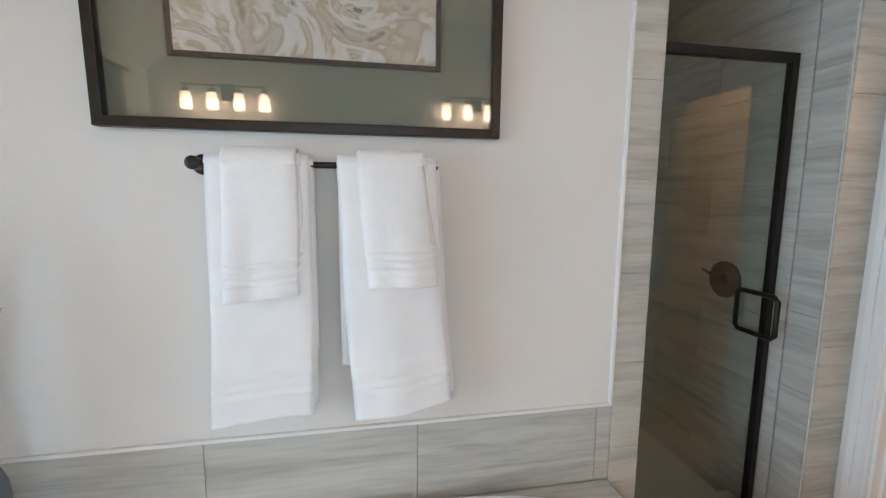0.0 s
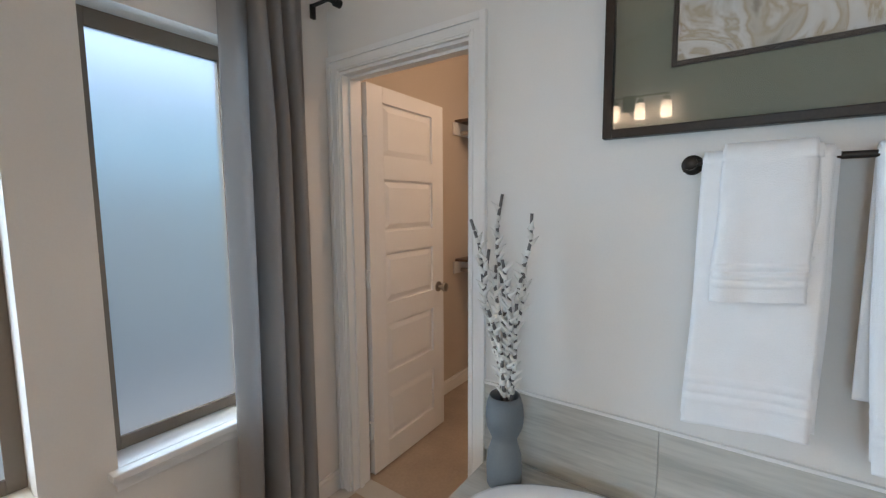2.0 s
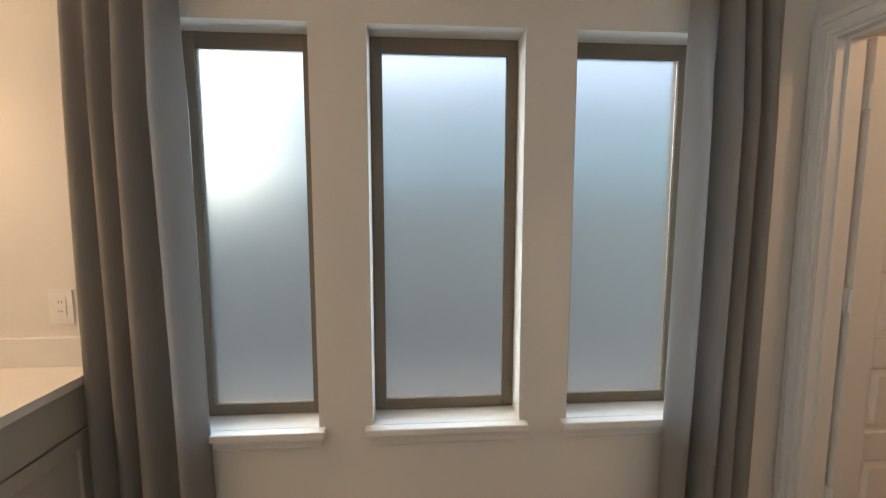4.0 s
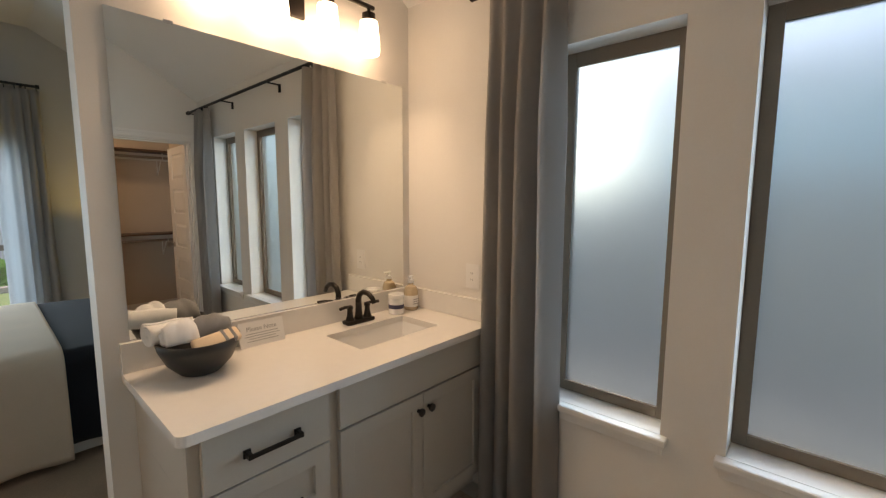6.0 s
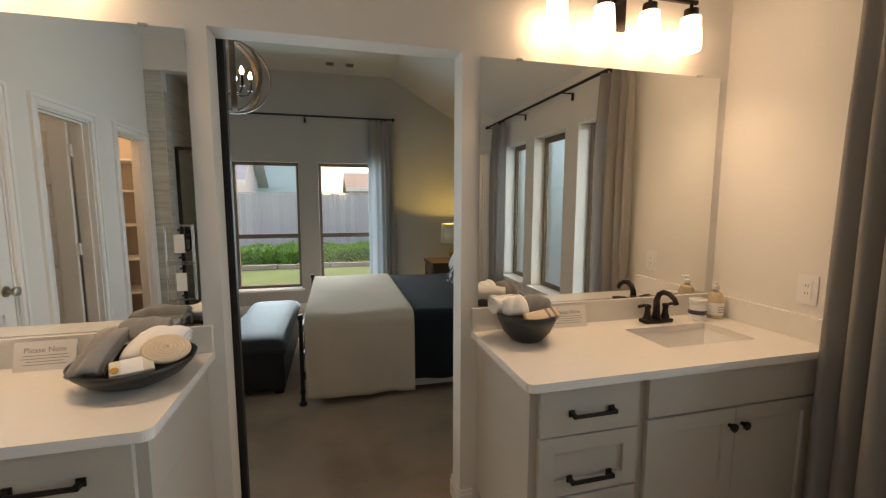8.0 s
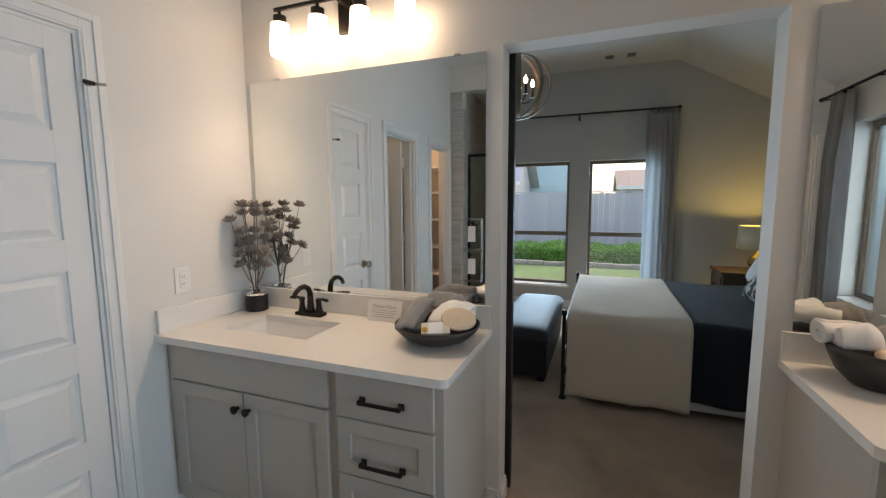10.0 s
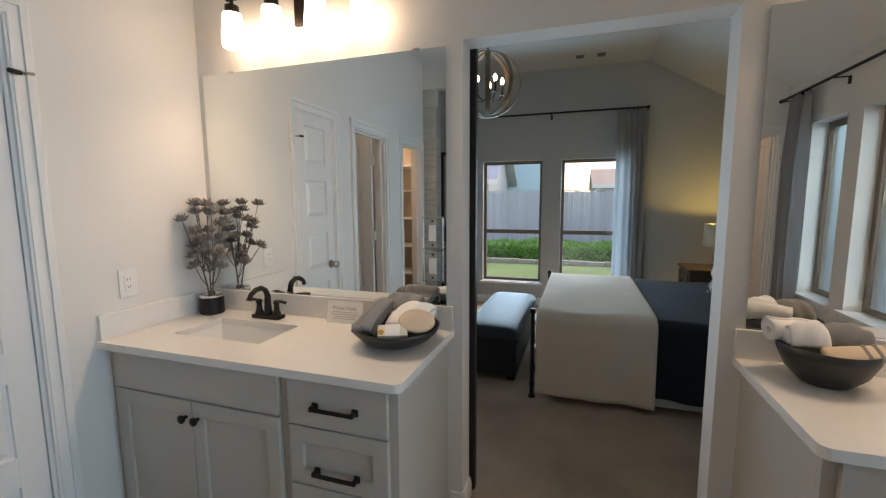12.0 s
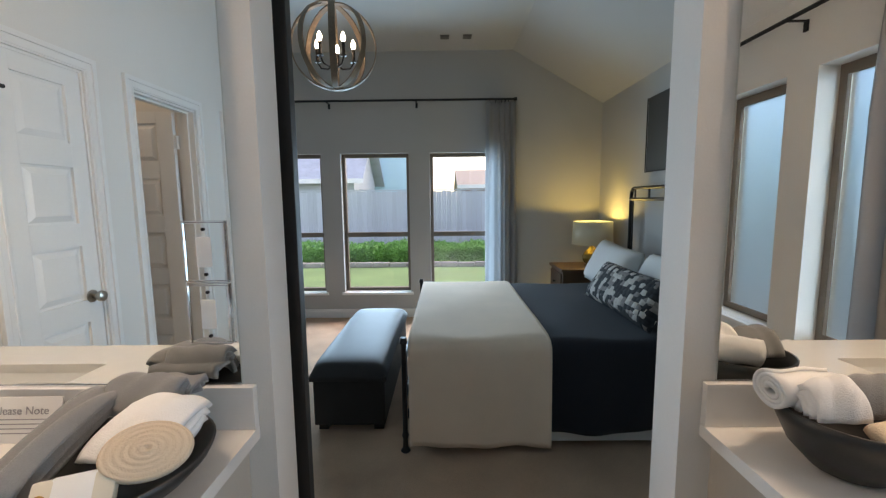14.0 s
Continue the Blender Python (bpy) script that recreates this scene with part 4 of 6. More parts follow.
def bathtub():
    t = thing("bathtub", (TCX, TCY, DECK), "white oval drop-in bathtub in a tiled deck", "bathtub")
    prof = [(0.995, 0.001), (1.0, 0.03), (0.99, 0.043), (0.965, 0.05), (0.88, 0.048), (0.83, 0.03), (0.79, -0.10), (0.74, -0.28), (0.62, -0.36), (0.3, -0.37)]
    bm = bmesh.new()
    n = 64
    rings = []
    for k, z in prof:
        ring = []
        for i in range(n):
            a = 2 * math.pi * i / n
            ca, sa = math.cos(a), math.sin(a)
            e = 0.62
            ring.append(bm.verts.new((0.87 * k * math.copysign(abs(ca) ** e, ca), 0.45 * k * math.copysign(abs(sa) ** e, sa), z)))
        rings.append(ring)
    for p, q in zip(rings, rings[1:]):
        for i in range(n):
            bm.faces.new((p[i], p[(i + 1) % n], q[(i + 1) % n], q[i]))
    bm.faces.new(rings[-1])
    part("shell", bm, ACRYLIC, t, smooth=True)
    part("drain", lathe(bmesh.new(), [(0.03, -0.37), (0.03, -0.364), (0.01, -0.362)], 20, (0.3, 0, 0)), CHROME, t)
    return t


bathtub()


# picture over the towel bar
def picture():
    x0, x1, z0, z1 = -0.523, 0.513, 1.633, 2.40
    p = thing("framed_picture", ((x0 + x1) / 2, BACK, z0), "abstract swirl print in a dark frame with green mat", "picture")
    p.rotation_euler = (radians(-1.1), 0, 0)
    hw, h = (x1 - x0) / 2, z1 - z0
    f, d = 0.026, 0.035
    for nm, q in (("frame_side", (-hw, -hw + f, 0, h)), ("frame_side", (hw - f, hw, 0, h)), ("frame_rail", (-hw + f, hw - f, 0, f)), ("frame_rail", (-hw + f, hw - f, h - f, h))):
        part(nm, b(q[0], 0.001, q[2], q[1], d, q[3], 0.003), BRONZE, p)
    part("mat_board", b(-hw + f, 0.002, f, hw - f, 0.008, h - f), MAT, p, "sage green mat board")
    a, c = 0.172, 0.178
    fi = 0.014
    iz, ih = c - 0.0, h - 2 * c
    for q in ((-hw + a, -hw + a + fi, iz, iz + ih), (hw - a - fi, hw - a, iz, iz + ih), (-hw + a + fi, hw - a - fi, iz, iz + fi), (-hw + a + fi, hw - a - fi, iz + ih - fi, iz + ih)):
        part("inner_frame", b(q[0], 0.0085, q[2], q[1], 0.018, q[3], 0.002), BRONZE, p)
    part("print", b(-hw + a + fi, 0.0085, iz + fi, hw - a - fi, 0.012, iz + ih - fi), PRINT, p, "swirling cream, brown and black print")
    g = part("glass", b(-hw + f, 0.024, f, hw - f, 0.026, h - f), PICGLASS, p, "picture glass")
    g.visible_shadow = False
    return p


picture()


# towel bar with two towel sets
def towel_bar():
    t = thing("towel_bar", (0.278, BACK, 1.545), "dark bronze wall-mounted towel bar", "towel bar")
    for x in (0, -0.595):
        bm = bmesh.new()
        lathe(bm, [(0.027, 0.001), (0.027, 0.008), (0.018, 0.014), (0.012, 0.03), (0.012, 0.06), (0.017, 0.064), (0.017, 0.082), (0.01, 0.086)], 18, (x, 0, 0), "y")
        part("post", bm, BRONZE, t, smooth="auto")
    part("bar", tube(bmesh.new(), [(0.0, 0.073, 0), (-0.595, 0.073, 0)], 0.0085, 12), BRONZE, t, smooth="auto")


towel_bar()


def hung_towel(name, x0, x1, drop, lift, label, group, skew=0.0, back=0.35, bands=(0.07, 0.095, 0.12), seed=0, slant=0.0):
    """A towel folded in thirds over the bar: an outer leaf with woven bands and hem, and the folded leaves under it."""
    t = thing(name, ((x0 + x1) / 2, BACK + 0.073, 1.545), label, "towel", group)
    hw = (x1 - x0) / 2
    rt = 0.013 + lift

    def leaf(inset, shorter, sink, wob):
        r = rt - sink
        fall = drop - shorter

        def fn(u, v):
            # v: 0 at the front hem, 1 at the back hem
            s = v * (fall + back + math.pi * r)
            low = max(0, 1 - s / fall)
            w = (hw - inset) * (1 + 0.05 * low)
            side = 2 * u - 1
            x = w * side + inset * 0.6 + skew * max(0, fall - s) + 0.004 * math.sin(7 * low + wob) * low
            if s < fall:
                soft = 0.007 * math.sin(4.2 * u + wob + 1.5 * low) * low + 0.004 * math.sin(11 * u + wob * 2) * low * low
                y = r + soft + 0.012 * low - 0.011 * abs(side) ** 7
                z = -(fall - s) + (0.007 * math.sin(3 * u + wob) + slant * (u - 0.5)) * low
                for hb in bands:
                    y += 0.0055 * math.exp(-((s - hb) / 0.0055) ** 2)
                y += 0.004 * math.exp(-(s / 0.008) ** 2)
                if bands[0] < s < bands[-1]:
                    y -= 0.002
            elif s < fall + math.pi * r:
                a = (s - fall) / r
                y, z = r * math.cos(a), r * math.sin(a)
            else:
                y, z = -r, -(s - fall - math.pi * r)
            return Vector((x, y, z))
        return fn
    part("outer_leaf", sheet(bmesh.new(), leaf(0.0, 0.0, 0.0, seed), 22, 230), TERRY, t, smooth=True, solid=0.011)
    part("folded_leaf", sheet(bmesh.new(), leaf(-0.006, 0.022, 0.010, seed + 0.3), 16, 150), TERRY, t, smooth=True, solid=0.008)
    return t


hung_towel("bath_towel", 0.002, 0.247, 0.676, 0.008, "white terry bath towel folded over the bar", "bath towels", 0.010, 0.5, seed=1, slant=-0.01)
hung_towel("hand_towel", 0.031, 0.205, 0.340, 0.025, "white terry hand towel layered over a bath towel", "hand towels", 0.012, 0.25, (0.045, 0.065, 0.085), seed=2)
hung_towel("bath_towel", -0.326, -0.069, 0.679, 0.008, "white terry bath towel folded over the bar, slightly askew", "bath towels", -0.055, 0.55, seed=4, slant=-0.05)
hung_towel("hand_towel", -0.290, -0.118, 0.322, 0.025, "white terry hand towel layered over a bath towel, slightly askew", "hand towels", -0.095, 0.25, (0.045, 0.065, 0.085), seed=5, slant=-0.015)


# vase with branches
def vase():
    v = thing("vase", (0.768, -1.305, DECK), "blue-grey hourglass ceramic vase on the tub deck", "vase")
    bm = bmesh.new()
    prof = [(0.052, 0.001), (0.058, 0.006), (0.060, 0.06), (0.056, 0.10), (0.043, 0.135), (0.041, 0.148), (0.048, 0.16), (0.060, 0.185), (0.064, 0.215), (0.060, 0.25),
            (0.050, 0.278), (0.046, 0.276), (0.05, 0.24), (0.04, 0.20)]
    lathe(bm, [(r, 1.13 * z) for r, z in prof], 36)
    part("body", bm, VASE, v, smooth=True)
    br = thing("cotton_branches", (0.768, -1.305, DECK + 0.233), "grey banded twigs with white cotton buds in a vase", "branches")
    rnd = random.Random(4)

    def shared(name, pts, r, r2):
        me = bpy.data.meshes.new(name)
        bm = tube(bmesh.new(), pts, r, 6, r2)
        bmesh.ops.recalc_face_normals(bm, faces=bm.faces)
        bm.to_mesh(me)
        bm.free()
        me.materials.append(COTTON)
        for q in me.polygons:
            q.use_smooth = True
        return me
    bud = shared("bud", [(0, 0, 0.003), (0, 0, 0.018), (0.003, 0, 0.040)], 0.0105, 0.0016)
    ring = shared("bark_ring", [(0, 0, -0.009), (0, 0, 0.009)], 0.0078, 0.0078)
    tips = [(0.13, 0.02, 0.64), (0.02, -0.02, 0.72), (-0.10, 0.0, 0.66), (0.05, 0.05, 0.55), (-0.04, 0.04, 0.52), (-0.07, -0.03, 0.50), (0.0, 0.03, 0.50)]
    for tx, ty, tz in tips:
        p0 = Vector((rnd.uniform(-.02, .02), rnd.uniform(-.02, .02), 0))
        p3 = Vector((tx * 0.85 + 0.015, ty, tz * 1.03))
        pts = [p0.lerp(p3, k / 8) + Vector((0.02 * math.sin(k * 1.1 + tx * 30), 0.012 * math.sin(k * 1.4), 0)) * (k / 8) for k in range(9)]
        s = part("twig", tube(bmesh.new(), pts, 0.0064, 7, 0.0052), TWIG, br, smooth=True)
        for k in range(22):
            f = 0.15 + 0.82 * k / 22
            i = min(int(f * 8), 7)
            p = pts[i].lerp(pts[i + 1], f * 8 - i)
            a = rnd.uniform(0, 6.28)
            out = Vector((math.cos(a), math.sin(a), 0.9))
            for name, me, way in (("bud", bud, out), ("bark_ring", ring, pts[i + 1] - pts[i])):
                if name == "bud" or k % 2 == 0:
                    o = new(name, me)
                    o.parent = s
                    o.matrix_basis = Matrix.Translation(p) @ way.to_track_quat("Z", "Y").to_matrix().to_4x4()


vase()

# ---- shower ----
SHB = -2.62
S0, S1 = SH0, SH1
setting("shower_floor", b(S1, SHB, 0.0, S0, BACK - 0.301, 0.06), GROUT, "shower pan", "shower floor")
setting("shower_curb", b(SH1, BACK - 0.30, 0.0, SH0, BACK, 0.11), GROUT, "tiled shower curb", "shower curb")
wall("wall_shower_back", "y", SHB - 0.1, 0.1, S1, S0, 0, 2.8, [], GROUT, "tiled shower back wall")
wall("wall_shower_east", "x", S0, 0.06, SHB, BACK - 0.122, 0, 2.8, [], GROUT, "tiled shower side wall")
wall("wall_shower_west", "x", S1 - 0.06, 0.06, SHB, BACK - 0.122, 0, 2.8, [], GROUT, "tiled shower side wall")
setting("ceiling_shower", b(S1, SHB, 2.8, S0, BACK - 0.122, 2.88), CEILPAINT, "shower ceiling", "ceiling")
tile_run("tile_shower_back", "grey striated tiles on the shower wall", (S0, SHB + 0.001, 0.06), (-1, 0, 0), (0, 0, 1), (0, 1, 0), 2, 9, 0.61, 0.305, stagger=0.5, wmax=S0 - S1)
tile_run("tile_shower_east", "grey striated tiles on the shower wall", (S0 - 0.001, BACK - 0.123, 0.06), (0, -1, 0), (0, 0, 1), (-1, 0, 0), 2, 9, 0.61, 0.305, stagger=0.5, wmax=BACK - 0.123 - SHB - 0.012)
tile_run("tile_shower_west", "grey striated tiles on the shower wall", (S1 + 0.001, SHB + 0.012, 0.06), (0, 1, 0), (0, 0, 1), (1, 0, 0), 2, 9, 0.61, 0.305, stagger=0.5, wmax=BACK - 0.123 - SHB - 0.012)
tile_run("tile_pilaster", "grey striated tiles beside the shower door", (-0.95, BACK + 0.001, 0.0), (-1, 0, 0), (0, 0, 1), (0, 1, 0), 1, 9, 0.61, 0.305, wmax=0.11)
tile_run("tile_shower_front", "grey striated tiles beside the shower door", (SH1, BACK + 0.001, 0.0), (-1, 0, 0), (0, 0, 1), (0, 1, 0), 1, 9, 0.61, 0.305, wmax=SH1 - LEFT - 0.001)
tile_run("tile_shower_jamb", "grey striated tiles in the shower opening", (SH1 + 0.001, BACK - 0.119, 0.11), (0, 1, 0), (0, 0, 1), (1, 0, 0), 1, 8, 0.61, 0.305, wmax=0.118)
tile_run("tile_shower_jamb", "grey striated tiles in the shower opening", (SH0 - 0.001, BACK - 0.001, 0.11), (0, -1, 0), (0, 0, 1), (-1, 0, 0), 1, 8, 0.12, 0.305, wmax=0.118)


def shower_door():
    x0, x1, z0, z1 = SH1 + 0.014, SH0 - 0.014, 0.115, 2.02
    d = thing("shower_door", ((x0 + x1) / 2, BACK - 0.19, z0), "framed glass shower door with a dark bronze frame", "shower door")
    hw, h = (x1 - x0) / 2, z1 - z0
    for nm, q in (("frame_post", (-hw, -hw + 0.03, 0, h)), ("frame_post", (hw - 0.03, hw, 0, h)), ("frame_rail", (-hw + 0.03, hw - 0.03, h - 0.035, h)), ("frame_rail", (-hw + 0.03, hw - 0.03, 0, 0.03))):
        part(nm, b(q[0], -0.015, q[2], q[1], 0.015, q[3], 0.003), BRONZE, d)
    g = part("glass", b(-hw + 0.031, -0.003, 0.031, hw - 0.031, 0.003, h - 0.036), SMOKE, d, "clear shower glass")
    g.visible_shadow = False
    x = -hw + 0.07
    z = 0.88
    pts = [(x, 0.0035, z - 0.085), (x, 0.075, z - 0.085), (x, 0.09, z - 0.07), (x, 0.09, z + 0.07), (x, 0.075, z + 0.085), (x, 0.0035, z + 0.085)]
    for g in (1, -1):
        part("handle", tube(bmesh.new(), [(p[0], g * p[1], p[2]) for p in pts], 0.010, 10), BRONZE, d, "dark D-shaped pull", smooth="auto")


shower_door()
v = thing("shower_valve", (SH1 + 0.011, -1.87, 1.09), "round dark bronze shower valve trim", "shower valve")
part("escutcheon", lathe(bmesh.new(), [(0.085, 0.0), (0.085, 0.008), (0.06, 0.016), (0.03, 0.02), (0.028, 0.05), (0.01, 0.055)], 28, (0, 0, 0), "x"), BRONZE, v, smooth="auto")
part("lever", tube(bmesh.new(), [(0.04, 0, 0), (0.05, -0.03, 0.02), (0.055, -0.08, 0.04)], 0.009, 10, 0.006), BRONZE, v, smooth=True)


# ---- things on the counters ----
def bowl(name, at, r, h, label):
    o = thing(name, at, label, "bowl", "towel bowls")
    prof = [(r * 0.45, 0.001), (r * 0.5, 0.004), (r * 0.78, h * 0.35), (r * 0.95, h * 0.75), (r, h), (r - 0.006, h), (r * 0.88, h * 0.72), (r * 0.7, h * 0.38), (r * 0.4, 0.012)]
    part("shell", lathe(bmesh.new(), prof, 40), BOWLMAT, o, smooth=True)
    return o


def rolled_towel(at, length, r, rz, tilt, mat, label):
    """A rolled washcloth: a spiral of cloth."""
    t = thing("rolled_towel", at, label, "towel", "rolled washcloths")
    t.rotation_euler = (0, radians(tilt), radians(rz))

    def fn(u, v):
        a = u * 2 * math.pi * 3.2
        rr = r * (0.25 + 0.75 * u) + 0.0025 * math.sin(a * 2 + 9 * v)
        return Vector(((v - 0.5) * length * (1 + 0.03 * math.sin(a)), rr * math.cos(a), rr * math.sin(a) + r))
    part("cloth", sheet(bmesh.new(), fn, 70, 8), mat, t, smooth=True, solid=0.008)
    return t


def note_card(at, w, h, rz):
    c = thing("note_card", at, "small white folded card that reads Please Note", "card", "note cards")
    c.rotation_euler = (0, 0, radians(rz))
    tl = Matrix.Rotation(radians(-14), 4, "X")
    part("front", b(-w / 2, -0.001, 0, w / 2, 0.001, h, m=tl), PAPER, c)
    part("back", b(-w / 2, -0.001, 0, w / 2, 0.001, h * 0.97, m=Matrix.Translation((0, h * 0.4, 0)) @ Matrix.Rotation(radians(9), 4, "X")), PAPER, c)
    cu = bpy.data.curves.new("words", "FONT")
    cu.body, cu.size, cu.align_x, cu.extrude = "Please Note", h * 0.25, "CENTER", 0.0003
    tmp = bpy.data.objects.new("words", cu)
    scene.collection.objects.link(tmp)
    bpy.context.view_layer.update()
    me = bpy.data.meshes.new_from_object(tmp.evaluated_get(bpy.context.evaluated_depsgraph_get()))
    bpy.data.objects.remove(tmp)
    me.materials.clear()
    me.materials.append(INK)
    o = new("heading", me)
    o.parent = c
    o.matrix_basis = tl @ Matrix.Translation((0, -0.0018, h * 0.62)) @ Matrix.Rotation(radians(90), 4, "X")
    for k, ww in enumerate((0.72, 0.78, 0.6, 0.7)):
        z = h * (0.5 - 0.1 * k)
        part("text_line", b(-w * ww / 2, -0.0016, z, w * ww / 2, -0.0011, z + h * 0.022, m=tl), INK, c)
    return c


def bent(p0, c, p1, k):
    """A point on the curve from p0 over c to p1."""
    p0, c, p1 = Vector(p0), Vector(c), Vector(p1)
    return p0 * (1 - k) ** 2 + c * 2 * k * (1 - k) + p1 * k * k


def draped_cloth(at, p0, c, p1, w, mat, label, leaves=3, t=0.011, seed=0.0):
    """A washcloth folded in leaves and laid over a curve, local to at."""
    o = thing("folded_washcloth", at, label, "towel", "folded washcloths")
    along = Vector(p1) - Vector(p0)
    across = Vector((-along.y, along.x, 0))
    across = across.normalized() if across.length > 0.02 else Vector((1, 0, 0))
    if across.x < 0:
        across = -across
    for n in range(leaves):
        def fn(u, v, n=n):
            p = bent(p0, c, p1, 0.03 * n + (1 - 0.05 * n) * v)
            d = (bent(p0, c, p1, min(1, v + 0.03)) - bent(p0, c, p1, max(0, v - 0.03))).normalized()
            up = across.cross(d)
            up = up if up.z + 0.3 * abs(up.y) > 0 else -up
            side = 2 * u - 1
            ripple = 0.006 * math.sin(5.5 * u + seed + n) * math.cos(3 * v + seed) + 0.003 * math.sin(13 * u + 7 * v + seed)
            round_off = 0.010 * abs(side) ** 5 + 0.006 * abs(2 * v - 1) ** 8
            k = 1 - 0.05 * (leaves - 1 - n) + 0.03 * math.sin(6 * v + seed + n)
            return p + across * (side * w / 2 * k) + up * (-t * n + ripple - round_off)
        part("leaf", sheet(bmesh.new(), fn, 20, 24), mat, o, smooth=True, solid=t * 0.85)
    return o


# right-hand counter
C = COUNTER
BR = (0.622, 1.588, C)
bowl("towel_bowl", BR, 0.127, 0.12, "round black bowl full of rolled washcloths")
rolled_towel((BR[0] - 0.07, BR[1] + 0.045, C + 0.108), 0.15, 0.036, 12, 4, TERRY, "white rolled washcloth in a bowl")
draped_cloth(BR, (-0.06, 0.04, 0.12), (-0.06, -0.01, 0.245), (-0.06, -0.055, 0.125), 0.10, TERRY, "white folded washcloth standing in a bowl", 3, 0.013, 1.0)
draped_cloth(BR, (0.04, 0.05, 0.12), (0.04, 0.0, 0.24), (0.035, -0.045, 0.125), 0.125, TERRYGREY, "grey folded washcloth standing in a bowl", 3, 0.012, 2.2)
sb = thing("bath_scrubber", (BR[0] + 0.03, BR[1] - 0.07, C + 0.108), "cream bath scrubber pad with dark stripes in a bowl", "scrubber")
sb.rotation_euler = (radians(35), radians(-6), radians(6))
part("pad", b(-0.075, -0.026, 0, 0.075, 0.026, 0.026, 0.011), TERRYCREAM, sb, smooth=True)
for x in (0.018, 0.046):
    part("stripe", b(x, -0.0266, 0.004, x + 0.012, 0.0266, 0.0266, 0.003), TERRYGREY, sb, "dark woven stripe")
note_card((0.888, 1.688, C + 0.001), 0.182, 0.1, -1)
j = thing("cosmetic_jar", (1.575, 1.655, C), "white round jar with a dark label and lid", "jar")
part("body", lathe(bmesh.new(), [(0.036, 0.001), (0.04, 0.005), (0.04, 0.08), (0.036, 0.084)], 28), CERAMIC, j, smooth="auto")
part("label", lathe(bmesh.new(), [(0.0404, 0.03), (0.0406, 0.031), (0.0406, 0.05), (0.0404, 0.051)], 28), LABELBLUE, j, "navy printed label", smooth="auto")
part("lid", lathe(bmesh.new(), [(0.0415, 0.085), (0.0415, 0.102), (0.038, 0.105)], 28), CERAMIC, j, smooth="auto")
s = thing("soap_bottle", (1.685, 1.66, C), "clear bottle of amber soap with a white pump", "bottle")
part("body", lathe(bmesh.new(), [(0.034, 0.001), (0.038, 0.006), (0.038, 0.10), (0.03, 0.125), (0.014, 0.135), (0.014, 0.145)], 28), SOAP, s, smooth="auto")
part("label", lathe(bmesh.new(), [(0.0384, 0.02), (0.0386, 0.021), (0.0386, 0.08), (0.0384, 0.081)], 28), PAPER, s, "white printed label", smooth="auto")
bm = bmesh.new()
lathe(bm, [(0.017, 0.1455), (0.017, 0.162), (0.006, 0.165), (0.006, 0.182)], 18)
tube(bm, [(0.01, 0, 0.183), (-0.03, -0.015, 0.18)], 0.006, 8)
part("pump", bm, CERAMIC, s, smooth="auto")
for k in range(3):
    part("label_line", b(-0.02, -0.0397, 0.035 + 0.012 * k, 0.02, -0.0387, 0.039 + 0.012 * k), INK, s)

# left-hand counter
BL = (-0.783, 1.526, C)
bowl("towel_bowl", BL, 0.174, 0.075, "wide shallow black bowl of washcloths and a loofah")
draped_cloth(BL, (-0.10, 0.15, 0.135), (-0.088, 0.05, 0.175), (-0.085, -0.135, 0.088), 0.085, TERRYGREY, "grey washcloth draped over a bowl's rim", 3, 0.012, 0.6)
draped_cloth(BL, (-0.012, 0.175, 0.105), (-0.01, 0.155, 0.22), (-0.012, 0.07, 0.115), 0.165, TERRYGREY, "grey folded washcloth bunched in a bowl", 3, 0.013, 3.1)
draped_cloth(BL, (0.062, 0.11, 0.13), (0.062, 0.06, 0.17), (0.045, -0.045, 0.09), 0.165, TERRY, "white folded washcloth in a bowl", 3, 0.014, 1.7)
lo = thing("loofah", (BL[0] + 0.104, BL[1] - 0.04, C + 0.108), "oval cream loofah pad with stitched rings in a bowl", "loofah")
lo.rotation_euler = (radians(42), radians(4), radians(28))
bm = bmesh.new()
prof = [(0.045, -0.010), (0.064, -0.008), (0.068, 0.0)] + [(0.068 - 0.0034 * k, 0.010 + 0.0012 * math.sin(k * 1.9) + 0.0004 * k) for k in range(1, 19)] + [(0.002, 0.013)]
lathe(bm, prof, 40)
bmesh.ops.scale(bm, vec=(1.02, 0.74, 1.0), verts=bm.verts)
part("pad", bm, TERRYCREAM, lo, smooth=True)
so = thing("wrapped_soap", (BL[0] + 0.03, BL[1] - 0.098, C + 0.07), "small cream wrapped soap with an amber seal", "soap")
so.rotation_euler = (radians(38), 0, radians(24))
part("wrapper", b(-0.055, -0.026, 0, 0.055, 0.026, 0.026, 0.007), SOAPWRAP, so, smooth="auto")
part("band", b(-0.03, -0.0268, -0.0006, 0.03, 0.0268, 0.0268, 0.006), PAPER, so, "white paper band", smooth="auto")
part("seal", lathe(bmesh.new(), [(0.011, 0.0262), (0.010, 0.0275)], 18, (-0.042, -0.008, 0)), AMBER, so, "amber seal")
note_card((-1.123, 1.688, C + 0.001), 0.178, 0.1, 1)


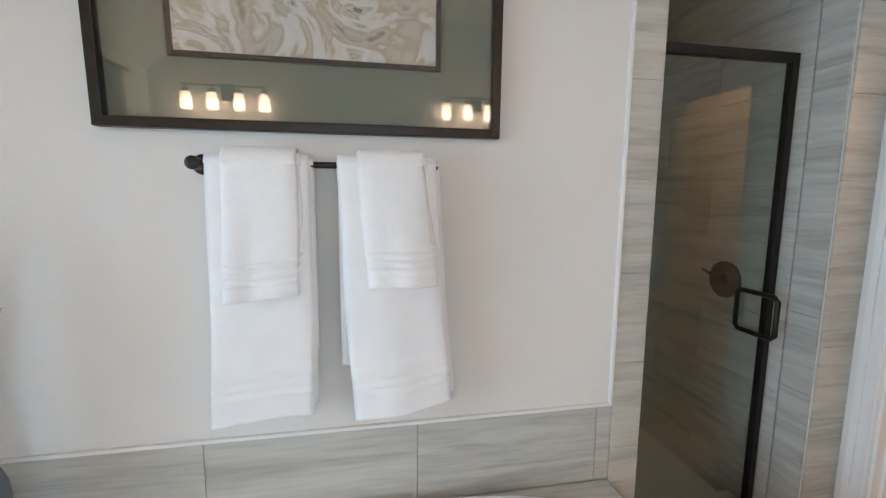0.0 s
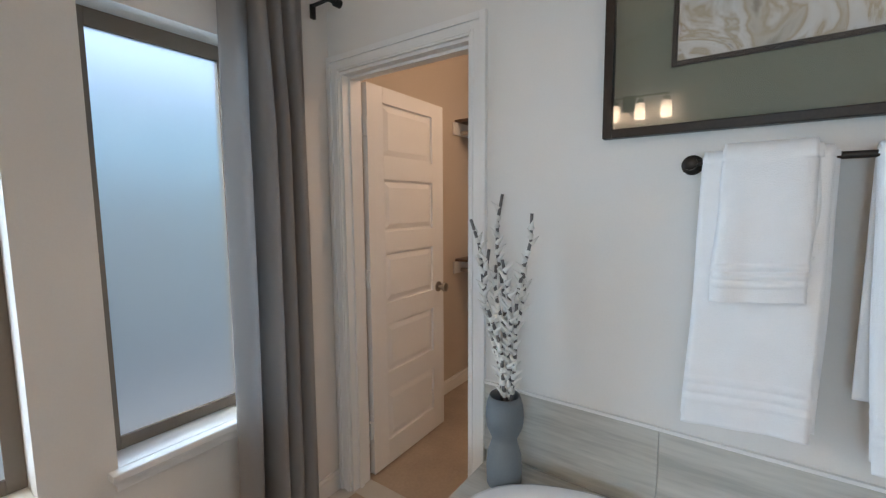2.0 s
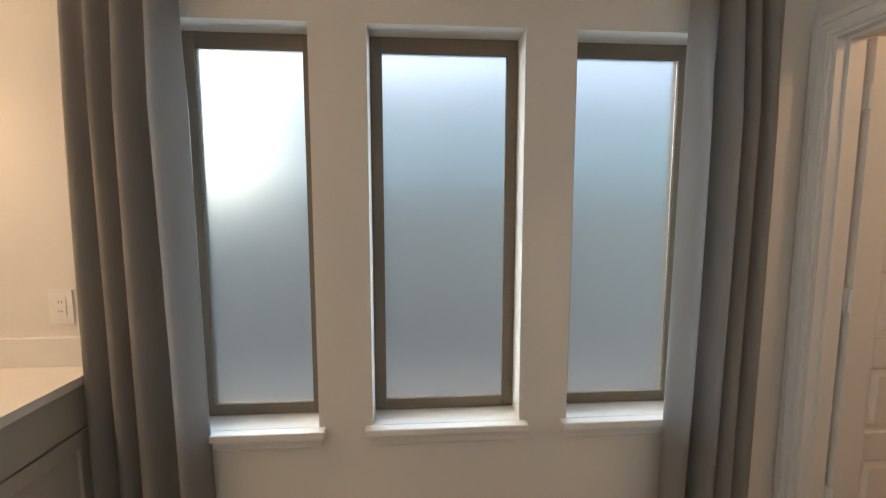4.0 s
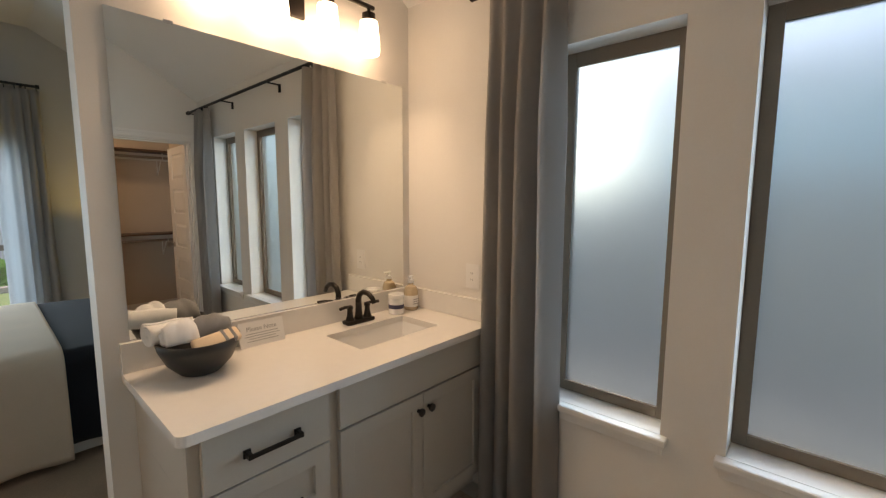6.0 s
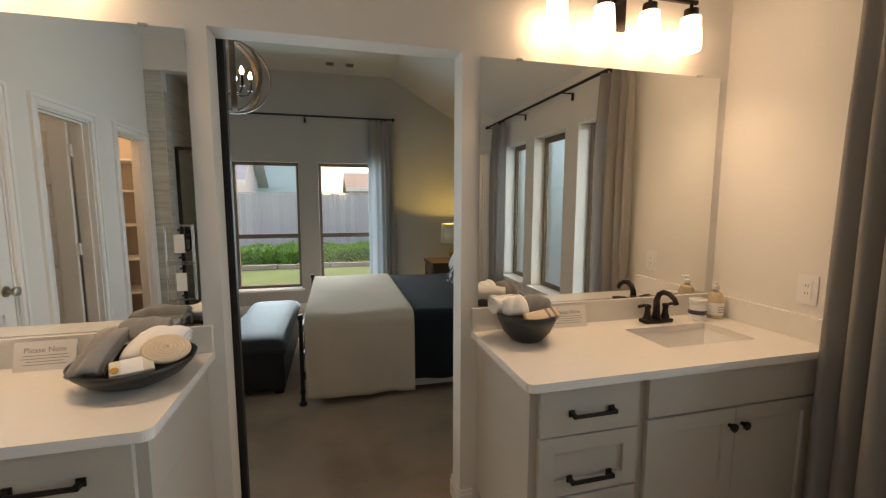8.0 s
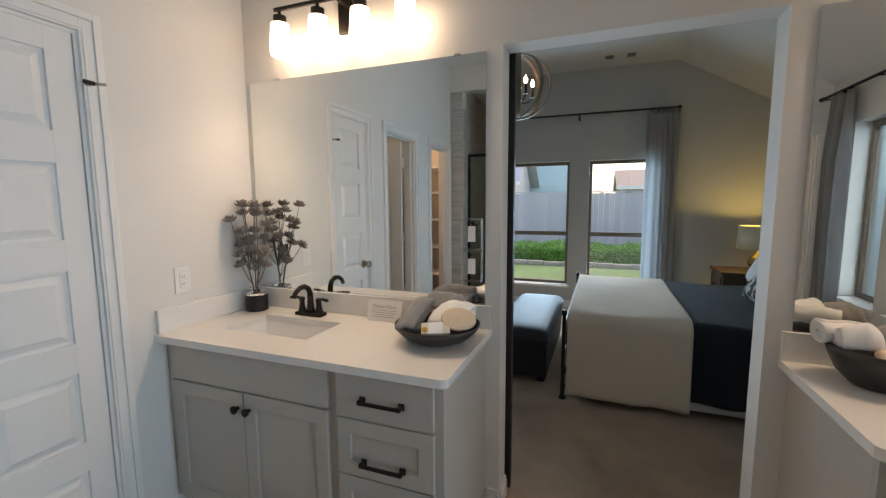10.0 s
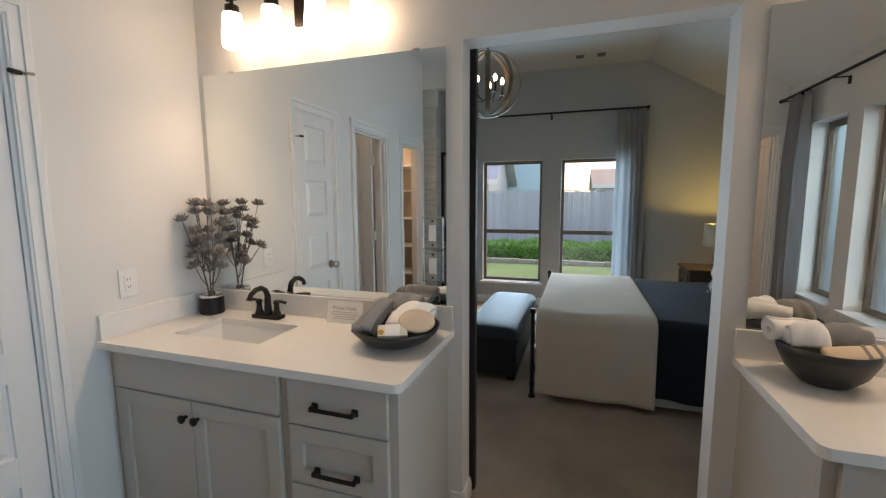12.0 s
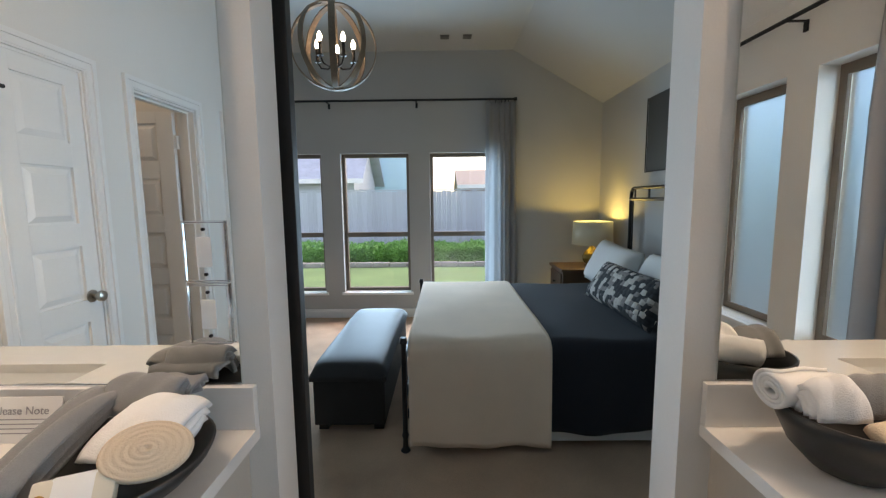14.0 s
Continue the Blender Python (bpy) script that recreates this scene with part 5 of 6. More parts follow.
def potted_plant(at):
    p = thing("artificial_plant", at, "small silver-brown artificial tree in a black pot", "plant")
    part("pot", lathe(bmesh.new(), [(0.052, 0.001), (0.055, 0.004), (0.0555, 0.085), (0.050, 0.086), (0.047, 0.076), (0.01, 0.074)], 28), BLACK, p, smooth="auto")
    part("rim", lathe(bmesh.new(), [(0.056, 0.0865), (0.057, 0.089), (0.057, 0.098), (0.053, 0.100), (0.050, 0.096), (0.049, 0.0875)], 28), CHROME, p, "silver rim", smooth="auto")
    rnd = random.Random(11)
    bm = bmesh.new()
    for tx, ty in ((-0.028, -0.012), (0.022, -0.02), (0.004, 0.018)):
        pts = [(0.3 * tx, 0.3 * ty, 0.075), (0.5 * tx, 0.6 * ty, 0.14), (tx, ty, 0.21)]
        st = part("stem", tube(bmesh.new(), pts, 0.0042, 8, 0.0034), TWIG, p, smooth=True)
        for k in range(8):
            a = k * 2.4 + tx * 60
            ring = 0.045 + 0.06 * ((k * 3) % 8) / 8
            e = Vector((tx + ring * math.cos(a) * 0.95 + 0.008, ty + ring * math.sin(a) * 0.75 - 0.012, 0.24 + 0.043 * k + rnd.uniform(-0.012, 0.012)))
            e.x = max(e.x, -0.058)
            e.y = min(e.y, 0.045)
            base = Vector(pts[-1]) if k else Vector(pts[1])
            twig = [base, base.lerp(e, 0.5) + Vector((0, 0, -0.012)), e]
            part("twig", tube(bmesh.new(), twig, 0.0026, 6, 0.0018), TWIG, st)
            out = (e - base + Vector((0, 0, 0.05))).normalized()
            turn = out.to_track_quat("Z", "Y").to_matrix()
            # a rosette of pointed, cupped petals
            for tier, cnt, tilt, ln in ((0, 7, 0.45, 0.044), (1, 5, 1.2, 0.042), (2, 3, 2.8, 0.034)):
                for i in range(cnt):
                    g = 2 * math.pi * (i + 0.5 * tier) / cnt + rnd.uniform(-0.2, 0.2)
                    d = turn @ Vector((math.cos(g), math.sin(g), tilt + rnd.uniform(-0.2, 0.2))).normalized()
                    sd = d.cross(out).normalized()
                    up = sd.cross(d)
                    w, c = 0.0125, e + d * 0.002
                    top, low = bm.verts.new(c + d * ln * 0.5 + up * 0.0055), bm.verts.new(c + d * ln * 0.5 - up * 0.0055)
                    q = [bm.verts.new(v) for v in (c, c + d * ln * 0.35 + sd * w * 0.85 + up * 0.001, c + d * ln * 0.68 + sd * w + up * 0.002, c + d * ln + up * 0.005,
                                                   c + d * ln * 0.68 - sd * w + up * 0.002, c + d * ln * 0.35 - sd * w * 0.85 + up * 0.001)]
                    for i2 in range(6):
                        bm.faces.new((q[i2], q[(i2 + 1) % 6], top))
                        bm.faces.new((q[(i2 + 1) % 6], q[i2], low))
    part("foliage", bm, LEAF, p, "rosettes of pointed silver-brown leaves")
    return p


potted_plant((-1.862, 1.658, C))


def wall_plate(at, axis, w, h, mat, label, category, kind="outlet", group="wall plates"):
    o = thing("outlet" if kind == "outlet" else "light_switch", at, label, category, group)
    q = {"x+": Matrix.Rotation(radians(90), 4, "Z"), "x-": Matrix.Rotation(radians(-90), 4, "Z"), "y-": Matrix.Identity(4)}[axis]
    part("plate", b(-w / 2, -0.006, -h / 2, w / 2, -0.0005, h / 2, 0.002, m=q), mat, o)
    part("insert", b(-0.017, -0.009, -0.034, 0.017, -0.0062, 0.034, 0.001, m=q), TRIM, o, "white insert")
    if mat is MIRROR:
        e = 0.004
        for p in ((-w / 2 - e, -h / 2 - e, w / 2 + e, -h / 2), (-w / 2 - e, h / 2, w / 2 + e, h / 2 + e), (-w / 2 - e, -h / 2, -w / 2, h / 2), (w / 2, -h / 2, w / 2 + e, h / 2)):
            part("bevel_edge", b(p[0], -0.008, p[1], p[2], -0.0005, p[3], 0.0012, m=q), CHROME, o, "polished bevel edge")
    if kind == "outlet":
        for z in (-0.02, 0.012):
            for x in (-0.006, 0.004):
                part("slot", b(x, -0.0096, z, x + 0.002, -0.0091, z + 0.009, m=q), GAP, o)
    else:
        for z in (-h / 2 + 0.015, h / 2 - 0.015):
            part("screw", lathe(bmesh.new(), [(0.004, 0.0), (0.004, 0.0025)], 10, (0, -0.0085, z), "y"), BLACK, o)
    return o


wall_plate((RIGHT, 1.30, 1.08), "x-", 0.075, 0.118, TRIM, "white duplex outlet plate on the wall", "outlet")
wall_plate((LEFT, 1.32, 1.08), "x+", 0.075, 0.118, TRIM, "white duplex outlet plate on the wall", "outlet")
for z in (1.287, 1.144):
    wall_plate((-0.705, FRONT - 0.008, z), "y-", 0.088, 0.132, MIRROR, "mirrored switch plate with a white rocker switch", "switch", "switch", "switch plates")

# ---- bedroom ----
d = thing("barn_door", (-1.13, BED0 + 0.03, 0.012), "dark wooden sliding barn door standing open", "door")
part("panel", b(-0.575, 0, 0, 0.575, 0.038, 2.16, 0.003), BLACKWOOD, d)
for z in (0.1, 1.05, 2.02):
    part("cross_rail", b(-0.57, 0.0385, z - 0.06, 0.57, 0.052, z + 0.06, 0.003), BLACKWOOD, d)
part("track", b(-0.6, 0.0, 2.2, 1.7, 0.012, 2.245, 0.002), BLACK, d, "black steel sliding track")
for x in (-0.4, 0.4):
    part("hanger", b(x - 0.025, 0.0395, 1.95, x + 0.025, 0.0475, 2.26), BLACK, d)


def bed():
    x0, x1, y0, y1 = -0.34, 1.50, 3.03, 4.64
    o = thing("bed", ((x0 + x1) / 2, (y0 + y1) / 2, 0), "made bed with a black metal frame, navy coverlet and cream throw", "bed")
    cx, cy = (x0 + x1) / 2, (y0 + y1) / 2
    hx, hy = (x1 - x0) / 2, (y1 - y0) / 2
    part("mattress", b(-hx, -hy, 0.34, hx, hy, 0.60, 0.05), PILLOW, o)
    part("box_spring", b(-hx + 0.01, -hy + 0.01, 0.16, hx - 0.01, hy - 0.01, 0.335, 0.02), PILLOW, o, "white box spring")
    part("bed_skirt", b(-hx + 0.04, -hy - 0.008, 0.045, hx - 0.02, hy + 0.008, 0.159, 0.006), PILLOW, o, "white bed skirt")

    def drape(xa, xb, off, low, top, seed):
        """Cloth over the bed from xa to xb, hanging down both sides to low."""
        half = hy + 0.02 + off
        side = top - low
        total = 2 * (half + side)

        def fn(u, v):
            x = xa + (xb - xa) * u
            s = v * total - total / 2
            sg = 1 if s > 0 else -1
            a = abs(s)
            r = 0.06
            if a < half - r:
                y, z = s, top + 0.006 * math.sin(9 * x + seed) * math.cos(5 * s) + 0.015 * math.cos(s / half * 1.4)
            elif a < half + r:
                g = (a - half + r) / (2 * r) * math.pi / 2
                y, z = sg * (half - r + r * math.sin(g)), top - r + r * math.cos(g)
            else:
                k = a - half
                y = sg * (half + 0.02 * k / side + (0.018 * math.sin(11 * x + seed) + 0.008 * math.sin(23 * x)) * k / side)
                z = top - k + 0.006 * math.sin(8 * x + seed) * k / side
            return Vector((x - cx, y, z))
        return sheet(bmesh.new(), fn, 40, 90)
    part("coverlet", drape(0.28, 1.38, 0.004, 0.115, 0.612, 0.3), NAVY, o, "navy coverlet", smooth=True, solid=0.012)
    part("throw", drape(x0 - 0.035, 0.40, 0.026, 0.05, 0.632, 2.0), CREAM, o, "cream throw blanket over the foot of the bed", smooth=True, solid=0.016)
    for y in (-hy - 0.03, hy + 0.03):
        bm = bmesh.new()
        lathe(bm, [(0.02, 0.0), (0.028, 0.01), (0.016, 0.03), (0.014, 0.08), (0.02, 0.10), (0.014, 0.12), (0.014, 0.62), (0.022, 0.63), (0.016, 0.66)], 14, (-hx - 0.06, y, 0))
        part("foot_post", bm, BLACK, o, smooth="auto")
        sg = 1 if y > 0 else -1
        part("head_post", tube(bmesh.new(), [(hx + 0.04, y + sg * 0.02, 0), (hx + 0.04, y + sg * 0.02, 1.40), (hx + 0.04, y + sg * 0.012, 1.45), (hx + 0.04, y - sg * 0.01, 1.475), (hx + 0.04, y - sg * 0.05, 1.483)], 0.016, 12), BLACK, o, smooth=True)
        part("inner_post", tube(bmesh.new(), [(hx + 0.04, y - sg * 0.025, 0.3), (hx + 0.04, y - sg * 0.025, 1.39)], 0.008, 10), BLACK, o, smooth="auto")
        part("side_rail", b(-hx - 0.05, y - sg * 0.06 - 0.012, 0.17, hx + 0.04, y - sg * 0.06 + 0.012, 0.22), BLACK, o)
    for z in (0.30, 0.52):
        part("foot_rail", tube(bmesh.new(), [(-hx - 0.06, -hy - 0.03, z), (-hx - 0.06, hy + 0.03, z)], 0.012, 10), BLACK, o)
    for k in range(9):
        y = -hy + (k + 0.5) * 2 * hy / 9
        part("foot_bar", tube(bmesh.new(), [(-hx - 0.06, y, 0.305), (-hx - 0.06, y, 0.515)], 0.006, 8), BLACK, o)
    for z, e in ((1.483, -0.02), (1.385, 0.045), (0.72, 0.045)):
        part("head_rail", tube(bmesh.new(), [(hx + 0.04, -hy - e, z), (hx + 0.04, hy + e, z)], 0.014, 10), BLACK, o)
    for k in range(7):
        y = -hy + 0.03 + k * (2 * hy - 0.06) / 6
        part("head_spindle", tube(bmesh.new(), [(hx + 0.04, y, 1.39), (hx + 0.04, y, 1.48)], 0.009, 8), BLACK, o)
    return o


bed()


def cushion(name, at, w, h, d, rx, ry, rz, mat, label, category="pillow", group="bed pillows"):
    c = thing(name, at, label, category, group)
    c.rotation_euler = (radians(rx), radians(ry), radians(rz))

    def shell(sg):
        def fn(u, v):
            p, q = 2 * u - 1, 2 * v - 1
            t = (max(0, 1 - p ** 4) * max(0, 1 - q ** 4)) ** 0.5
            k = 1 - 0.06 * (1 - abs(p)) * (q * q) - 0.0
            return Vector((sg * d / 2 * t, p * w / 2 * (1 - 0.05 * (1 - q * q)), q * h / 2 * k + h / 2))
        return fn
    bm = bmesh.new()
    sheet(bm, shell(1), 16, 14)
    sheet(bm, shell(-1), 16, 14)
    bmesh.ops.remove_doubles(bm, verts=bm.verts, dist=0.0005)
    part("cover", bm, mat, c, smooth=True)
    return c


cushion("pillow", (1.17, 4.40, 0.625), 0.74, 0.41, 0.2, 4, 27, 4, PILLOW, "white sleeping pillow leaning on the headboard")
cushion("pillow", (1.21, 3.58, 0.625), 0.74, 0.41, 0.2, -3, 27, -3, PILLOW, "white sleeping pillow leaning on the headboard")
cushion("lumbar_cushion", (0.96, 3.60, 0.635), 1.0, 0.32, 0.17, 0, 34, 2, SPECKLE, "long woven cushion in black, grey and cream blocks", "cushion", "cushions")


def bench():
    o = thing("storage_bench", (-0.755, 3.86, 0), "dark leather storage bench at the foot of the bed", "bench")
    part("body", b(-0.215, -0.67, 0.05, 0.215, 0.67, 0.33, 0.012), LEATHER, o)

    def fn(u, v):
        p, q = 2 * u - 1, 2 * v - 1
        t = (max(0, 1 - p ** 6) * max(0, 1 - q ** 10)) ** 0.4
        return Vector((p * 0.23, q * 0.69, 0.36 + 0.085 * t))
    bm = bmesh.new()
    box(bm, -0.23, -0.69, 0.332, 0.23, 0.69, 0.362, 0.006)
    sheet(bm, fn, 24, 40)
    part("lid", bm, LEATHER, o, "padded leather lid", smooth="auto")
    for x in (-0.17, 0.17):
        for y in (-0.6, 0.6):
            part("leg", b(x - 0.03, y - 0.03, 0.003, x + 0.03, y + 0.03, 0.049, 0.004), BLACK, o)


bench()


def nightstand():
    o = thing("nightstand", (1.29, 5.2, 0), "small brown wooden nightstand by the bed", "nightstand")
    part("top", b(-0.30, -0.25, 0.66, 0.30, 0.25, 0.69, 0.004), WOOD, o)
    part("body", b(-0.28, -0.23, 0.16, 0.28, 0.23, 0.659, 0.003), WOOD, o)
    for z in (0.19, 0.42):
        dr = part("drawer", b(-0.296, -0.2, z, -0.2805, 0.2, z + 0.215, 0.003), WOOD, o)
        part("knob", lathe(bmesh.new(), [(0.006, -0.2965), (0.006, -0.306), (0.014, -0.312), (0.008, -0.32)], 12, (0, 0, z + 0.11), "x"), BLACK, dr)
    for x in (-0.25, 0.25):
        for y in (-0.2, 0.2):
            part("leg", b(x - 0.02, y - 0.02, 0.002, x + 0.02, y + 0.02, 0.159, 0.003), WOOD, o)


nightstand()


def table_lamp():
    o = thing("table_lamp", (1.365, 5.17, 0.69), "amber glass table lamp with a lit cream drum shade", "lamp")
    part("base", lathe(bmesh.new(), [(0.07, 0.001), (0.075, 0.010), (0.05, 0.016), (0.09, 0.055), (0.10, 0.10), (0.07, 0.155), (0.025, 0.195), (0.02, 0.215)], 28), GOLD, o, "amber gourd base", smooth=True)
    part("neck", lathe(bmesh.new(), [(0.008, 0.216), (0.008, 0.30)], 12), GOLD, o)
    bm = bmesh.new()
    n = 36
    rs = [[bm.verts.new((r * math.cos(2 * math.pi * i / n), r * math.sin(2 * math.pi * i / n), z)) for i in range(n)] for r, z in ((0.205, 0.232), (0.195, 0.468))]
    for i in range(n):
        bm.faces.new((rs[0][i], rs[0][(i + 1) % n], rs[1][(i + 1) % n], rs[1][i]))
    part("shade", bm, LAMPSHADE, o, "cream linen drum shade", smooth=True, solid=0.003)
    part("bulb", lathe(bmesh.new(), [(0.012, 0.301), (0.028, 0.34), (0.03, 0.37), (0.012, 0.395)], 16), CANDLE, o, "lit bulb", smooth=True)


table_lamp()
point_lamp("table_lamp_light", (1.365, 5.17, 1.105), 2.6, (1.0, 0.80, 0.22), 0.03)

w = thing("framed_picture", (BEDR, 4.05, 1.625), "dark canvas picture over the bed", "picture")
part("canvas", b(-0.03, -0.5, 0, -0.001, 0.49, 0.62, 0.003), DARKCANVAS, w)
part("frame", b(-0.038, -0.505, -0.01, -0.0305, 0.495, 0.0, 0.001), BLACK, w)
part("frame", b(-0.038, 0.491, 0.001, -0.0305, 0.498, 0.62, 0.001), BLACK, w)


def chandelier():
    R = 0.275
    o = thing("orb_chandelier", (-0.887, 3.69, FLAT), "wooden orb chandelier with five lit candle bulbs", "chandelier")
    cz = 2.40 - FLAT
    part("canopy", lathe(bmesh.new(), [(0.065, -0.02), (0.065, -0.001)], 24), BRONZE, o)
    part("rod", tube(bmesh.new(), [(0, 0, -0.02), (0, 0, cz + R)], 0.006, 8), BRONZE, o)
    for k, (a, tl) in enumerate(((12, 0), (57, 0), (102, 0), (147, 0))):
        bm = bmesh.new()
        m = Matrix.Translation((0, 0, cz)) @ Matrix.Rotation(radians(a), 4, "Z") @ Matrix.Rotation(radians(tl), 4, "Y")
        n = 56
        rr = R - 0.003 * k
        q = []
        for i in range(n):
            g = 2 * math.pi * i / n
            q.append([bm.verts.new(m @ Vector((r * math.cos(g), yy, r * math.sin(g)))) for r, yy in ((rr, -0.02), (rr, 0.02), (rr - 0.008, 0.02), (rr - 0.008, -0.02))])
        for i in range(n):
            p, s2 = q[i], q[(i + 1) % n]
            for c in range(4):
                bm.faces.new((p[c], p[(c + 1) % 4], s2[(c + 1) % 4], s2[c]))
        part("ring", bm, RINGWOOD, o, "weathered wooden hoop")
    part("stem", tube(bmesh.new(), [(0, 0, cz + R), (0, 0, cz - 0.12)], 0.008, 10), BRONZE, o)
    for k in range(5):
        a = 2 * math.pi * k / 5 + 0.4
        c, s2 = math.cos(a), math.sin(a)
        pts = [(0, 0, cz - 0.1), (0.05 * c, 0.05 * s2, cz - 0.135), (0.10 * c, 0.10 * s2, cz - 0.125), (0.125 * c, 0.125 * s2, cz - 0.085)]
        arm = part("arm", tube(bmesh.new(), pts, 0.006, 8), BRONZE, o, smooth=True)
        bx, by = 0.125 * c, 0.125 * s2
        part("candle_sleeve", lathe(bmesh.new(), [(0.022, cz - 0.086), (0.022, cz - 0.08), (0.011, cz - 0.078), (0.011, cz + 0.0)], 14, (bx, by, 0)), BRONZE, arm)
        part("bulb", lathe(bmesh.new(), [(0.009, cz + 0.001), (0.016, cz + 0.02), (0.015, cz + 0.035), (0.003, cz + 0.062)], 14, (bx, by, 0)), CANDLE, arm, "lit candle bulb", smooth=True)


chandelier()
for x in (-0.16, 0.07):
    v = thing("ceiling_vent", (x, 5.29, FLAT), "small grey square ceiling vent", "vent", "ceiling vents")
    part("frame", b(-0.045, -0.045, -0.012, 0.045, 0.045, -0.001, 0.002), VENTGREY, v)
    for k in range(4):
        part("slat", b(-0.036, -0.036 + 0.02 * k, -0.017, 0.036, -0.024 + 0.02 * k, -0.0125), VENTGREY, v)

# ---- outside ----
setting("ground", b(-300, -300, -0.6, 300, 300, -0.2), LAWN, "mown lawn round the house", "lawn")


def board_fence(y, x0, x1, z1, axis="x", mat=None):
    mat = mat or FENCE
    f = thing("board_fence", ((x0 + x1) / 2, y, -0.2) if axis == "x" else (y, (x0 + x1) / 2, -0.2), "weathered grey wooden board fence", "fence", "fences")
    hw = (x1 - x0) / 2
    q = Matrix.Identity(4) if axis == "x" else Matrix.Rotation(radians(90), 4, "Z")
    me = None
    n = int((x1 - x0) / 0.145)
    for i in range(n):
        if me is None:
            bm = b(-0.07, 0, 0, 0.07, 0.018, z1, 0.003)
            me = bpy.data.meshes.new("board")
            bm.to_mesh(me)
            bm.free()
            me.materials.append(mat)
        o = new("board", me)
        o.parent = f
        o.matrix_basis = q @ Matrix.Translation((-hw + 0.145 * (i + 0.5), 0.003 * ((i * 7) % 3), 0.012 * ((i * 5) % 3)))
    for z in (0.3, 1.0, z1 - 0.25):
        part("rail", b(-hw, 0.028, z, hw, 0.065, z + 0.09, m=q), mat, f)
    part("cap", b(-hw, -0.012, z1 + 0.03, hw, 0.03, z1 + 0.06, m=q), mat, f)
    return f


board_fence(13.0, -10.0, 8.0, 1.84)


def hedge():
    h = thing("box_hedge", (-1.5, 11.6, -0.2), "clipped green box hedge along the fence", "hedge")
    rnd = random.Random(3)
    n = 26000
    vs, fs = [], []
    for i in range(n):
        # points near the skin of a rounded bar
        x = rnd.uniform(-7, 7)
        a = rnd.uniform(0, math.pi)
        r = 1 + 0.10 * math.sin(5 * x) * math.sin(2.2 * x + 1) + rnd.gauss(0, 0.06)
        y, z = 0.42 * math.copysign(abs(math.cos(a)) ** 0.5, math.cos(a)) * r, 0.47 * abs(math.sin(a)) ** 0.5 * r
        if rnd.random() < 0.35:
            y, z = -0.42 * r, rnd.uniform(0.04, 0.44)
        c = Vector((x, y, max(0.02, z)))
        d = Vector((rnd.uniform(-1, 1), rnd.uniform(-1, 1), rnd.uniform(-0.3, 1))).normalized()
        s = d.orthogonal().normalized() * rnd.uniform(0.018, 0.03)
        k = len(vs)
        d *= rnd.uniform(0.04, 0.075)
        vs += [c, c + d * 0.5 + s, c + d, c + d * 0.5 - s]
        fs.append((k, k + 1, k + 2, k + 3))
    me = bpy.data.meshes.new("leaves")
    me.from_pydata(vs, [], fs)
    me.materials.append(HEDGELEAF)
    o = new("leaves", me)
    o.parent = h
    o["kind"] = "stuff"
    bm = bmesh.new()
    box(bm, -7, -0.33, 0.0, 7, 0.33, 0.38, 0.12)
    part("core", bm, HEDGELEAF, h, "dense inner twigs and leaves")


hedge()
rnd = random.Random(8)
edge = thing("garden_edging", (-1.5, 10.75, -0.2), "low pale stone garden edging", "edging")
for i in range(34):
    x = -7 + i * 0.41
    part("stone", b(x + 0.008, -0.07 - rnd.uniform(0, .02), 0, x + 0.40, 0.07, 0.10 + rnd.uniform(0, 0.02), 0.012), STONE, edge)
setting("planting_bed", b(-8.5, 10.82, -0.21, 5.5, 12.9, -0.18), BLACKWOOD, "mulched planting bed under the hedge", "planting bed")


